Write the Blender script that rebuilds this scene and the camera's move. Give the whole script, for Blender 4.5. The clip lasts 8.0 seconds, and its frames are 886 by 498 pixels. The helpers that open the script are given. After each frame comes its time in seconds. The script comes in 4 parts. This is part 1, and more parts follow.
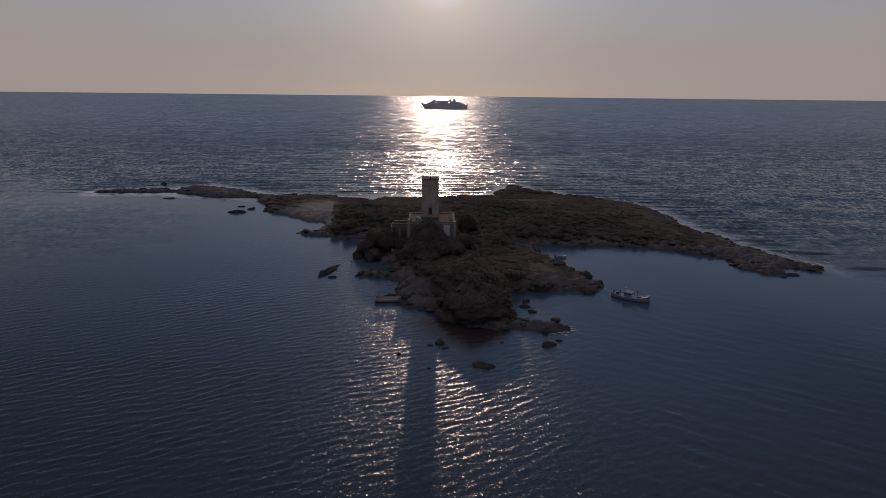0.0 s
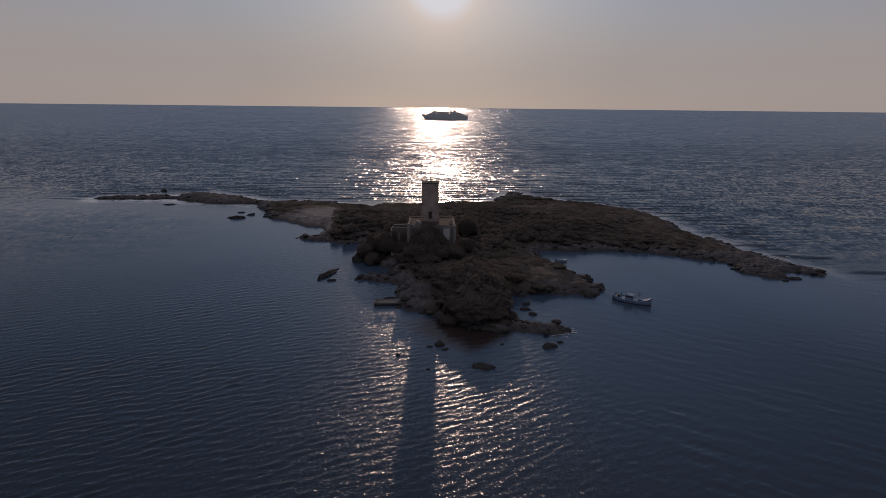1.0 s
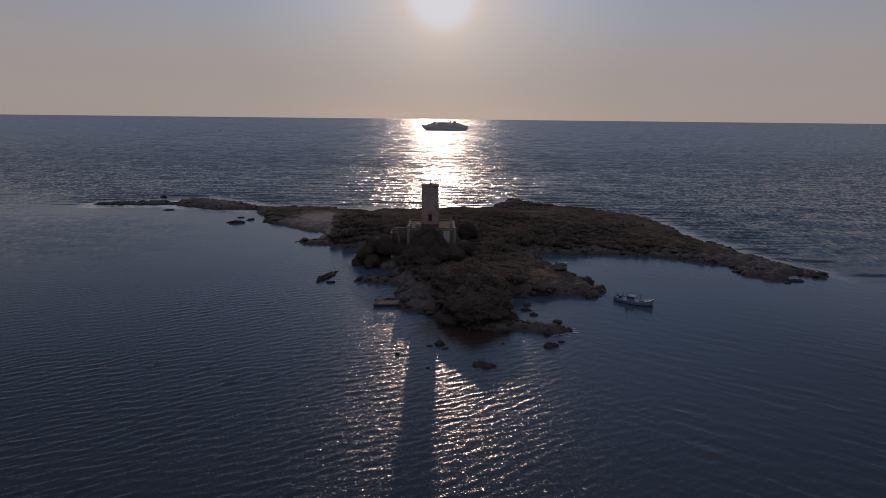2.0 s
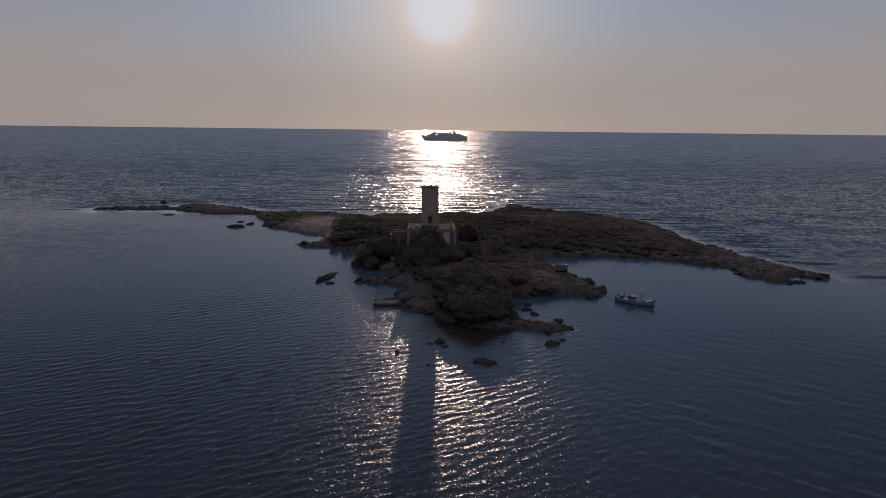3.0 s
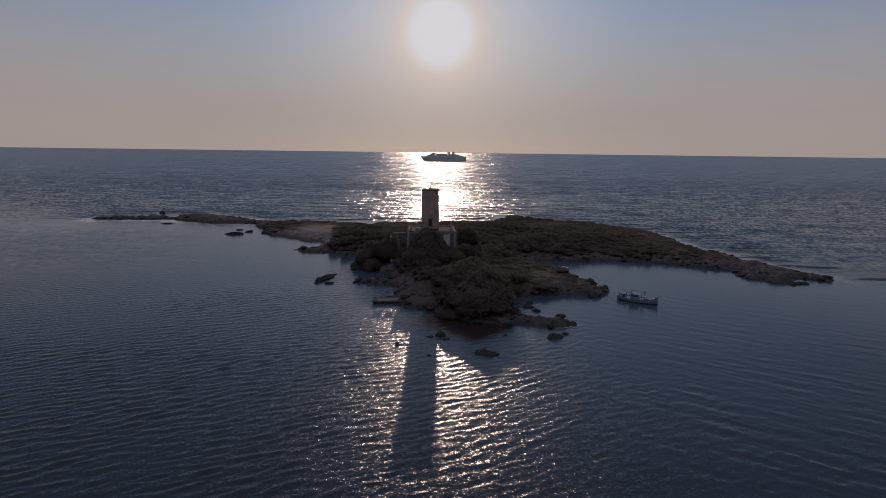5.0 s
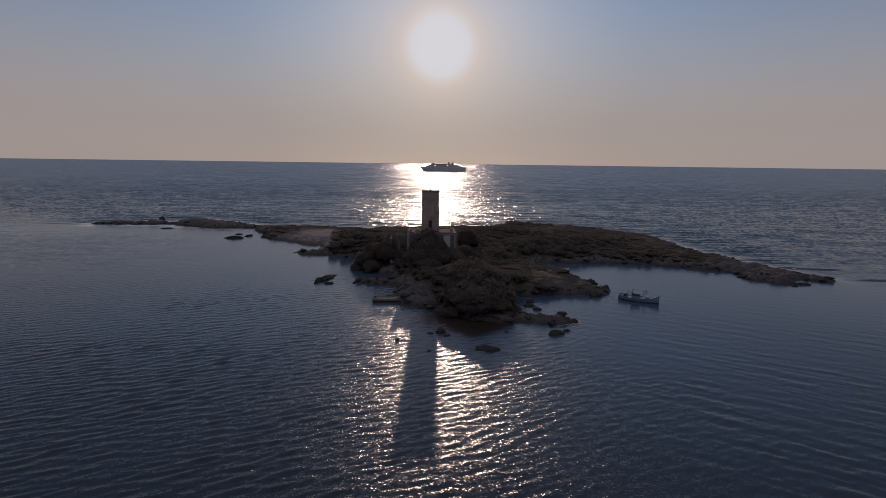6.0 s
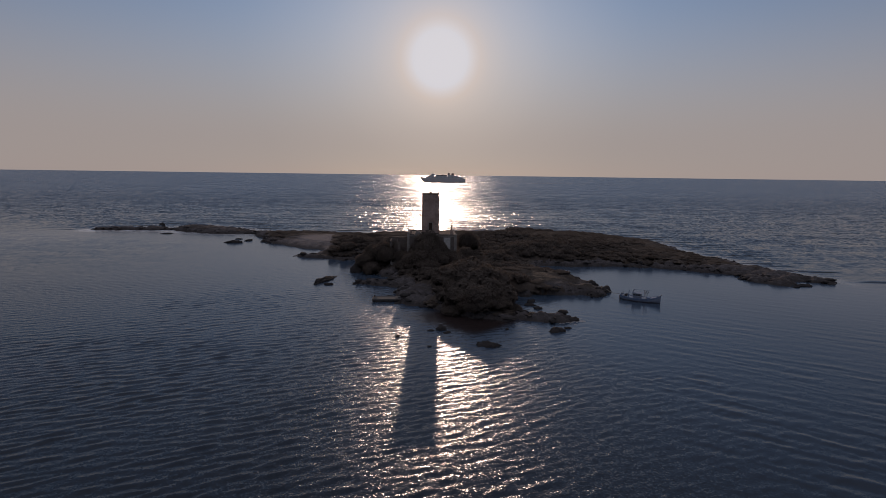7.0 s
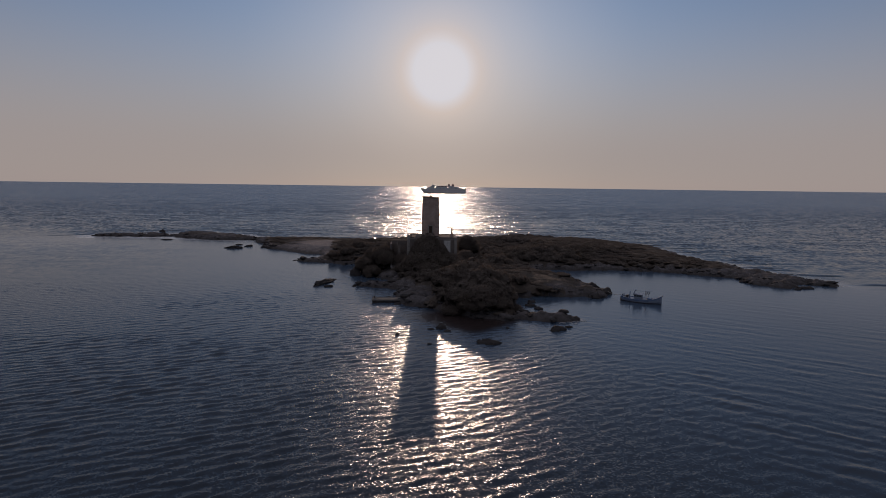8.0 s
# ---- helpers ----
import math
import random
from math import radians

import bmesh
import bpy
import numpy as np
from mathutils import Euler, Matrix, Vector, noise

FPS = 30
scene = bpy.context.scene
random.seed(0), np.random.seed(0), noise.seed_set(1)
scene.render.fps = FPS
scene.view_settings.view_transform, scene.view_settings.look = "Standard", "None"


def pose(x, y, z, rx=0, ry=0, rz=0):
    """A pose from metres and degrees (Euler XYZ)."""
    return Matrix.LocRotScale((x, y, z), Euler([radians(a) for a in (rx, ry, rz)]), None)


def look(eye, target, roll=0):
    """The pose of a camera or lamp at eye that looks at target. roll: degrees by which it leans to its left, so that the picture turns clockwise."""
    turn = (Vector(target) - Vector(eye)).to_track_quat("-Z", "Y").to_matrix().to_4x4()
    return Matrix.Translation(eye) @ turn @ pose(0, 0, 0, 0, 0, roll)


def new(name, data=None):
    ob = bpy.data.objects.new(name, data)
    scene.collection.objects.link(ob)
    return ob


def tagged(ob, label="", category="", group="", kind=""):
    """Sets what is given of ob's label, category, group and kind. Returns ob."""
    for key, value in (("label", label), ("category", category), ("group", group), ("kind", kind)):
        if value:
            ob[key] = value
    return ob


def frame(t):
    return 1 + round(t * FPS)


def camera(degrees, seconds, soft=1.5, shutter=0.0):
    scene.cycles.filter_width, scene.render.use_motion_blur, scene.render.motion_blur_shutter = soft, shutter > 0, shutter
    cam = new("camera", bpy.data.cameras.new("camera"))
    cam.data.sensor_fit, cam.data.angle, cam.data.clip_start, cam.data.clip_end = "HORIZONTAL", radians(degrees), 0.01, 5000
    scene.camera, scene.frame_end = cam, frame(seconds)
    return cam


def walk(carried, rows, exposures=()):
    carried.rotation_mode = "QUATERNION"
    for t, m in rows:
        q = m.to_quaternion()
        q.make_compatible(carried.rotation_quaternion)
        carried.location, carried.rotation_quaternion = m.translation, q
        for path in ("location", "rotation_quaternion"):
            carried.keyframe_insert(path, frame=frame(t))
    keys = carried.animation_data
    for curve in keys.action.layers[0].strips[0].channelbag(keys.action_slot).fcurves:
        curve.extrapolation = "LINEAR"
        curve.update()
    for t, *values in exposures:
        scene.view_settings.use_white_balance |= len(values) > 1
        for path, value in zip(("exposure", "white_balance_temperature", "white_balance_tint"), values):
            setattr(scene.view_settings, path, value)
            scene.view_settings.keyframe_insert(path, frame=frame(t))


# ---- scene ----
# ---------------------------------------------------------------- camera
cam = camera(80.65, 8.0, 0.7)
ROWS = [
    (0.0, 0.000, 0.000, 47.159, -1.398, -16.859, 0.619),
    (1.0, 0.140, 0.124, 44.986, -1.348, -15.654, 0.620),
    (2.0, 0.144, 0.165, 42.494, -1.347, -14.458, 0.636),
    (3.0, 0.053, 0.143, 39.776, -1.378, -13.264, 0.663),
    (4.0, -0.090, 0.077, 36.923, -1.426, -12.065, 0.694),
    (5.0, -0.245, -0.015, 34.027, -1.474, -10.855, 0.723),
    (6.0, -0.370, -0.112, 31.180, -1.505, -9.627, 0.746),
    (7.0, -0.422, -0.198, 28.474, -1.504, -8.375, 0.755),
    (8.0, -0.362, -0.251, 26.001, -1.454, -7.091, 0.747),
]
EXPOSURE = 0.0
walk(cam, [(t, pose(x, y, z, 90 + pitch, 0, yaw) @ pose(0, 0, 0, 0, 0, lean)) for t, x, y, z, yaw, pitch, lean in ROWS],
     [(0.0, EXPOSURE), (8.0, EXPOSURE)])

# ---------------------------------------------------------------- light
SUN_AZ, SUN_EL = radians(0.96), radians(12.1)


def towards(azimuth, elevation):
    return Vector((math.sin(azimuth) * math.cos(elevation), math.cos(azimuth) * math.cos(elevation), math.sin(elevation)))


SUN_DIR = towards(SUN_AZ, SUN_EL)
# the haze is thicker low down, so the glow sits a little under the sun
GLOW_DIR = towards(SUN_AZ, SUN_EL - radians(0.45))
sun_data = bpy.data.lights.new("sun", "SUN")
sun_data.energy, sun_data.angle, sun_data.color = 1.0, radians(0.53), (1.0, 0.71, 0.56)
sun = new("sun", sun_data)
sun.matrix_world = look((0, 0, 400), Vector((0, 0, 400)) - SUN_DIR)

world = bpy.data.worlds.new("evening_sky")
scene.world = world
world.use_nodes = True
WN, WL = world.node_tree.nodes, world.node_tree.links
WN.clear()

sky = WN.new("ShaderNodeTexSky")
sky.sky_type, sky.sun_disc = "NISHITA", False
sky.sun_elevation, sky.sun_rotation = SUN_EL, SUN_AZ
sky.air_density, sky.dust_density, sky.ozone_density = 1.0, 0.3, 4.5
SKY_STRENGTH = 0.073
coord = WN.new("ShaderNodeTexCoord")
unit = WN.new("ShaderNodeVectorMath")
unit.operation = "NORMALIZE"
WL.new(coord.outputs["Generated"], unit.inputs[0])
dot = WN.new("ShaderNodeVectorMath")
dot.operation = "DOT_PRODUCT"
dot.inputs[1].default_value = GLOW_DIR
WL.new(unit.outputs[0], dot.inputs[0])
arc = WN.new("ShaderNodeMath")
arc.operation = "ARCCOSINE"
WL.new(dot.outputs["Value"], arc.inputs[0])
# the glare of the hazy sun, by the angle from its middle
glare = WN.new("ShaderNodeValToRGB")
turns = WN.new("ShaderNodeMath")
turns.operation = "DIVIDE"
turns.inputs[1].default_value = radians(20)
WL.new(arc.outputs[0], turns.inputs[0])
WL.new(turns.outputs[0], glare.inputs[0])
ramp = glare.color_ramp
ramp.interpolation = "B_SPLINE"
ramp.elements[0].position, ramp.elements[0].color = 0.0, (1, 1, 1, 1)
ramp.elements[1].position, ramp.elements[1].color = 1.0, (0, 0, 0, 1)
for at, v in ((0.10, 1.0), (0.145, 0.96), (0.195, 0.66), (0.26, 0.42), (0.37, 0.24), (0.58, 0.10)):
    e = ramp.elements.new(at)
    e.color = (v, v, v, 1)
scaled = WN.new("ShaderNodeVectorMath")
scaled.operation = "MULTIPLY"
scaled.inputs[1].default_value = (SKY_STRENGTH, SKY_STRENGTH, SKY_STRENGTH)
WL.new(sky.outputs[0], scaled.inputs[0])
# sea haze that thickens towards the horizon
split = WN.new("ShaderNodeSeparateXYZ")
WL.new(unit.outputs[0], split.inputs[0])
low = WN.new("ShaderNodeMapRange")
low.interpolation_type = "SMOOTHSTEP"
low.inputs[1].default_value, low.inputs[2].default_value = 0.04, 0.35
low.inputs[3].default_value, low.inputs[4].default_value = 0.94, 0.18
WL.new(split.outputs[2], low.inputs[0])
haze = WN.new("ShaderNodeMixRGB")
haze.inputs[2].default_value = (0.330, 0.277, 0.268, 1)
# and an even pale veil, added overhead out of view to brighten the land
veil = WN.new("ShaderNodeMapRange")
veil.interpolation_type = "SMOOTHSTEP"
veil.inputs[1].default_value, veil.inputs[2].default_value = 0.40, 0.80
veil.inputs[3].default_value, veil.inputs[4].default_value = 0.0, 0.75
WL.new(split.outputs[2], veil.inputs[0])
cover = WN.new("ShaderNodeMixRGB")
cover.inputs[2].default_value = (0.290, 0.300, 0.350, 1)
WL.new(veil.outputs[0], cover.inputs[0])
WL.new(scaled.outputs[0], cover.inputs[1])
WL.new(low.outputs[0], haze.inputs[0])
WL.new(cover.outputs[0], haze.inputs[1])
bright = WN.new("ShaderNodeMixRGB")
tint = WN.new("ShaderNodeValToRGB")
tint.color_ramp.elements[0].position, tint.color_ramp.elements[0].color = 0.14, (0.68, 0.655, 0.69, 1)
tint.color_ramp.elements[1].position, tint.color_ramp.elements[1].color = 0.21, (0.72, 0.58, 0.50, 1)
WL.new(turns.outputs[0], tint.inputs[0])
WL.new(tint.outputs[0], bright.inputs[2])
WL.new(glare.outputs[0], bright.inputs[0])
WL.new(haze.outputs[0], bright.inputs[1])
back = WN.new("ShaderNodeBackground")
WL.new(bright.outputs[0], back.inputs[0])
wout = WN.new("ShaderNodeOutputWorld")
WL.new(back.outputs[0], wout.inputs[0])

# ---------------------------------------------------------------- materials


class Mat:
    """A node material with short calls for its nodes."""

    def __init__(self, name, rough=0.8, metal=0.0):
        self.m = bpy.data.materials.new(name)
        self.m.use_nodes = True
        self.n, self.l = self.m.node_tree.nodes, self.m.node_tree.links
        self.n.clear()
        self.out = self.n.new("ShaderNodeOutputMaterial")
        self.b = self.n.new("ShaderNodeBsdfPrincipled")
        self.b.inputs["Roughness"].default_value, self.b.inputs["Metallic"].default_value = rough, metal
        self.l.new(self.b.outputs[0], self.out.inputs[0])
        self.geo = self.n.new("ShaderNodeNewGeometry")
        self.tc = self.n.new("ShaderNodeTexCoord")

    def noise(self, scale, detail=4.0, rough=0.55, stretch=None, place=True):
        src = self.geo.outputs["Position"] if place else self.tc.outputs["Object"]
        if stretch:
            k = self.n.new("ShaderNodeMapping")
            k.inputs["Scale"].default_value = stretch[:3]
            if len(stretch) > 3:
                k.inputs["Rotation"].default_value = (0, 0, radians(stretch[3]))
            self.l.new(src, k.inputs[0])
            src = k.outputs[0]
        t = self.n.new("ShaderNodeTexNoise")
        t.inputs["Scale"].default_value, t.inputs["Detail"].default_value, t.inputs["Roughness"].default_value = scale, detail, rough
        self.l.new(src, t.inputs["Vector"])
        return t

    def ramp(self, src, stops):
        r = self.n.new("ShaderNodeValToRGB")
        e = r.color_ramp.elements
        e[0].position, e[0].color = stops[0][0], (*stops[0][1], 1)
        e[1].position, e[1].color = stops[-1][0], (*stops[-1][1], 1)
        for at, c in stops[1:-1]:
            e.new(at).color = (*c, 1)
        self.l.new(src, r.inputs[0])
        return r.outputs[0]

    def mix(self, fac, a, b, kind="MIX"):
        x = self.n.new("ShaderNodeMixRGB")
        x.blend_type = kind
        for i, v in enumerate((fac, a, b)):
            if hasattr(v, "is_linked"):
                self.l.new(v, x.inputs[i])
            else:
                x.inputs[i].default_value = v if i == 0 else (*v, 1)
        return x.outputs[0]

    def math(self, op, a, b=0.0, clamp=False):
        x = self.n.new("ShaderNodeMath")
        x.operation, x.use_clamp = op, clamp
        for i, v in enumerate((a, b)):
            if hasattr(v, "is_linked"):
                self.l.new(v, x.inputs[i])
            else:
                x.inputs[i].default_value = v
        return x.outputs[0]

    def span(self, src, lo, hi, a=0.0, b=1.0):
        x = self.n.new("ShaderNodeMapRange")
        x.interpolation_type = "SMOOTHSTEP"
        self.l.new(src, x.inputs[0])
        for i, v in enumerate((lo, hi, a, b)):
            x.inputs[1 + i].default_value = v
        return x.outputs[0]

    def bump(self, src, height, strength=1.0):
        x = self.n.new("ShaderNodeBump")
        x.inputs["Strength"].default_value, x.inputs["Distance"].default_value = strength, height
        self.l.new(src, x.inputs["Height"])
        self.l.new(x.outputs[0], self.b.inputs["Normal"])

    def color(self, src):
        self.l.new(src, self.b.inputs["Base Color"])
        return self


def speckled(name, a, b, scale, rough=0.85, metal=0.0, bump=0.02, fine=12.0, place=True, vary=0.0):
    """A surface between two colours, at a coarse and a fine scale."""
    m = Mat(name, rough, metal)
    if rough > 0.84:
        m.b.inputs["Specular IOR Level"].default_value = 0.15
    big, small = m.noise(scale, 5, place=place), m.noise(scale * fine, 4, place=place)
    t = m.math("ADD", m.math("MULTIPLY", big.outputs[0], 0.65), m.math("MULTIPLY", small.outputs[0], 0.35))
    col = m.ramp(t, [(0.33, a), (0.67, b)])
    if vary:
        info = m.n.new("ShaderNodeObjectInfo")
        col = m.mix(m.math("MULTIPLY", info.outputs["Random"], vary), col, tuple(0.4 * v for v in a))
    m.color(col)
    if bump:
        m.bump(small.outputs[0], bump)
    return m.m


def sea_material():
    m = Mat("sea_water", 0.2)
    m.b.inputs["IOR"].default_value = 1.333
    pos = m.n.new("ShaderNodeSeparateXYZ")
    m.l.new(m.geo.outputs["Position"], pos.inputs[0])

    def attribute(name):
        a = m.n.new("ShaderNodeAttribute")
        a.attribute_name = name
        return a.outputs["Fac"]

    def vec(op, a, b=None):
        x = m.n.new("ShaderNodeVectorMath")
        x.operation = op
        m.l.new(a, x.inputs[0])
        if isinstance(b, tuple):
            x.inputs[1].default_value = b
        elif b is not None:
            m.l.new(b, x.inputs[3 if op == "SCALE" else 1])
        return x.outputs["Value"] if op == "LENGTH" else x.outputs[0]

    def slopes(scale, detail, sx, turn, across, along):
        # random slopes of ripples of one length, straight from coloured noise
        tex = m.noise(scale, detail, 0.5, (sx, 1.0, 1.0, turn))
        return vec("MULTIPLY", vec("SUBTRACT", tex.outputs["Color"], (0.5, 0.5, 0.5)), (across, along, 0.0))

    opened = attribute("openness")
    patch = m.noise(0.02, 3, 0.5, (0.6, 1.0, 1.0, 20))
    # ripples over the waves of the mesh, from a metre down to a hand's width
    total = None
    for scale, sx, turn, across, along in RIPPLES:
        one = slopes(scale, 2.0, sx, turn, across, along)
        if scale > 2.0:
            # a few ripples are much steeper than the rest
            steep = m.math("ADD", m.math("MULTIPLY", m.math("POWER", vec("LENGTH", one), 2.0), 10.0), 0.7)
            one = vec("SCALE", one, steep)
        total = one if total is None else vec("ADD", total, one)
    gust = m.span(patch.outputs[0], 0.35, 0.65, 0.8, 1.15)
    near = vec("SCALE", total, m.math("MULTIPLY", gust, attribute("ripple")))
    # the wind waves of the open sea: short ones, and rows of longer ones that still tell apart far out
    wide = None
    for scale, sx, turn, across, along in OPEN_WAVES:
        one = slopes(scale, 2.5, sx, turn, across, along)
        wide = one if wide is None else vec("ADD", wide, one)
    # steep flanks of single waves, drawn out along the wind
    lively = m.span(m.noise(0.22, 3.0, 0.6, (0.5, 1.3, 1.0, 0)).outputs[0], 0.42, 0.60, 0.25, 1.25)
    lively = m.math("MULTIPLY", lively, m.span(pos.outputs[1], 170.0, 290.0, 0.45, 1.0))
    for scale, across in FLANKS:
        flank = m.noise(scale, 2.0, 0.5, (1.0, 0.4, 1.0, 0))
        side = vec("MULTIPLY", vec("SUBTRACT", flank.outputs["Color"], (0.5, 0.5, 0.5)), (across, 0.0, 0.0))
        wide = vec("ADD", wide, vec("SCALE", side, lively))
    wide = vec("SCALE", wide, attribute("breeze"))
    # long wave fronts that close in on the outer shore
    rows = m.n.new("ShaderNodeTexWave")
    rows.wave_type, rows.bands_direction, rows.wave_profile = "BANDS", "Y", "SIN"
    for key, v in (("Scale", 0.042), ("Distortion", 6.0), ("Detail", 3.0), ("Detail Scale", 1.6), ("Detail Roughness", 0.5)):
        rows.inputs[key].default_value = v
    flat = m.n.new("ShaderNodeMapping")
    flat.inputs["Scale"].default_value = (0.3, 1.0, 1.0)
    m.l.new(m.geo.outputs["Position"], flat.inputs[0])
    m.l.new(flat.outputs[0], rows.inputs["Vector"])
    gaps = m.span(m.noise(0.05, 3.0, 0.6, (0.7, 1.6, 1.0)).outputs[0], 0.40, 0.60, 0.0, FRONTS)
    front = m.math("MULTIPLY", m.math("MULTIPLY", m.math("POWER", rows.outputs["Fac"], 5.0), attribute("breakers")), gaps)
    # the faces that show turn away from the light, the more so far out where they hide the rest
    faces = m.math("MULTIPLY", attribute("breeze"), m.span(pos.outputs[1], 200.0, 520.0, FACES, FACES_FAR))
    lean = m.n.new("ShaderNodeCombineXYZ")
    m.l.new(m.math("MULTIPLY", m.math("SUBTRACT", 1.0, opened), -0.004), lean.inputs[0])
    m.l.new(m.math("MULTIPLY", m.math("ADD", faces, front), -1.0), lean.inputs[1])
    nrm = vec("NORMALIZE", vec("ADD", vec("ADD", m.geo.outputs["Normal"], lean.outputs[0]), vec("ADD", near, wide)))
    m.l.new(nrm, m.b.inputs["Normal"])
    deep = m.ramp(patch.outputs[0], [(0.3, (0.006, 0.011, 0.020)), (0.7, (0.010, 0.017, 0.028))])
    # a thin wash of foam where the swell meets the outer shore
    lace = m.noise(0.5, 5, 0.7, (0.5, 1.0, 1.0, 0))
    wash = m.math("MULTIPLY", attribute("wash"), m.span(lace.outputs[0], 0.36, 0.54))
    # distance haze put into the colour: the open sea pales to blue-grey far out
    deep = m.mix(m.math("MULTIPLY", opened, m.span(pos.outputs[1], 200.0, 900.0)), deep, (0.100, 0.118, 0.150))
    deep = m.mix(attribute("shoal"), deep, (0.056, 0.082, 0.122))
    deep = m.mix(m.math("MULTIPLY", attribute("weed"), 0.9), deep, (0.035, 0.020, 0.014))
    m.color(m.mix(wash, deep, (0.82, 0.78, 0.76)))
    m.l.new(m.math("ADD", 0.195, m.math("MULTIPLY", opened, 0.015)), m.b.inputs["Roughness"])
    return m.m


FRONTS, FACES, FACES_FAR = 0.42, 0.08, 0.175
# ripples and wind waves: scale, stretch, turn, and the slopes across and along the light
RIPPLES = ((3.2, 0.65, -20, 0.75, 0.55), (7.0, 0.8, -12, 1.0, 0.78))
OPEN_WAVES = ((0.7, 0.6, 3, 0.3, 0.40), (0.2, 0.36, 4, 0.3, 0.38), (0.05, 0.30, -3, 0.2, 0.12))
FLANKS = ((0.9, 2.1), (0.25, 1.2))
M_SEA = sea_material()


def ground_material():
    m = Mat("island_ground", 0.95)
    m.b.inputs["Specular IOR Level"].default_value = 0.15
    pos = m.n.new("ShaderNodeSeparateXYZ")
    m.l.new(m.geo.outputs["Position"], pos.inputs[0])
    big, mid, fine = m.noise(0.12, 5), m.noise(0.7, 6, 0.65), m.noise(5.0, 4, 0.6)
    rock = m.ramp(mid.outputs[0], [(0.3, (0.066, 0.058, 0.060)), (0.5, (0.118, 0.106, 0.110)), (0.72, (0.20, 0.180, 0.184))])
    soil = m.ramp(mid.outputs[0], [(0.3, (0.055, 0.043, 0.034)), (0.7, (0.110, 0.086, 0.066))])
    lvl = m.math("ADD", pos.outputs[2], m.math("MULTIPLY", m.math("SUBTRACT", big.outputs[0], 0.5), 4.0))
    col = m.mix(m.span(lvl, 1.3, 2.6), rock, soil)
    gap = m.n.new("ShaderNodeVectorMath")
    gap.operation = "DISTANCE"
    m.l.new(m.geo.outputs["Position"], gap.inputs[0])
    gap.inputs[1].default_value = (-40, 194, 1)
    reach = m.math("ADD", gap.outputs["Value"], m.math("MULTIPLY", big.outputs[0], 14.0))
    col = m.mix(m.span(reach, 32.0, 21.0), col, m.ramp(fine.outputs[0], [(0.3, (0.23, 0.195, 0.185)), (0.7, (0.34, 0.29, 0.275))]))
    wet = m.span(m.math("ADD", pos.outputs[2], m.math("MULTIPLY", m.math("SUBTRACT", mid.outputs[0], 0.5), 1.6)), 1.5, 0.3)
    col = m.mix(m.math("MULTIPLY", wet, 0.65), col, (0.032, 0.029, 0.029))
    m.color(m.mix(0.25, col, m.ramp(fine.outputs[0], [(0.3, (0.035, 0.027, 0.023)), (0.7, (0.17, 0.14, 0.118))])))
    m.bump(m.math("ADD", mid.outputs[0], m.math("MULTIPLY", fine.outputs[0], 0.25)), 0.5)
    return m.m


M_GROUND = ground_material()
M_ROCK = speckled("shore_rock", (0.026, 0.023, 0.023), (0.072, 0.063, 0.060), 0.6, 0.9, bump=0.12, fine=6)


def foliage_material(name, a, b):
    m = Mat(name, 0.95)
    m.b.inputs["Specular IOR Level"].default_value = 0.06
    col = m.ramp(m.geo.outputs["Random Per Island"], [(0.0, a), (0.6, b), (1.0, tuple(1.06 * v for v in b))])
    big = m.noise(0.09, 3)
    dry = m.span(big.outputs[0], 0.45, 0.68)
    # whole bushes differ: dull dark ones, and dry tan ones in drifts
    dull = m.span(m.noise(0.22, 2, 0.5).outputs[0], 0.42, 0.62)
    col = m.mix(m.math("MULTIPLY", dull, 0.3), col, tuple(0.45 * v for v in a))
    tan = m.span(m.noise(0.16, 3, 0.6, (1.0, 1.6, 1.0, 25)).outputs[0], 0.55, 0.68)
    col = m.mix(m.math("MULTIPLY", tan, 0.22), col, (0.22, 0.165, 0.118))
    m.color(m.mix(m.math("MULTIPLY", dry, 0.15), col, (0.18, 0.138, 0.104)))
    # the leaves of a clump share their light: their normals lean to the sky
    soft = m.n.new("ShaderNodeVectorMath")
    soft.operation = "MULTIPLY_ADD"
    m.l.new(m.geo.outputs["Normal"], soft.inputs[0])
    soft.inputs[1].default_value, soft.inputs[2].default_value = (0.14, 0.14, 0.14), (0.0, 0.0, 0.8)
    unit_n = m.n.new("ShaderNodeVectorMath")
    unit_n.operation = "NORMALIZE"
    m.l.new(soft.outputs[0], unit_n.inputs[0])
    m.l.new(unit_n.outputs[0], m.b.inputs["Normal"])
    # thin leaves let some light through
    thin = m.n.new("ShaderNodeBsdfTranslucent")
    m.l.new(m.b.inputs["Base Color"].links[0].from_socket, thin.inputs[0])
    both = m.n.new("ShaderNodeMixShader")
    both.inputs[0].default_value = 0.42
    m.l.new(m.b.outputs[0], both.inputs[1])
    m.l.new(thin.outputs[0], both.inputs[2])
    m.l.new(both.outputs[0], m.out.inputs[0])
    return m.m


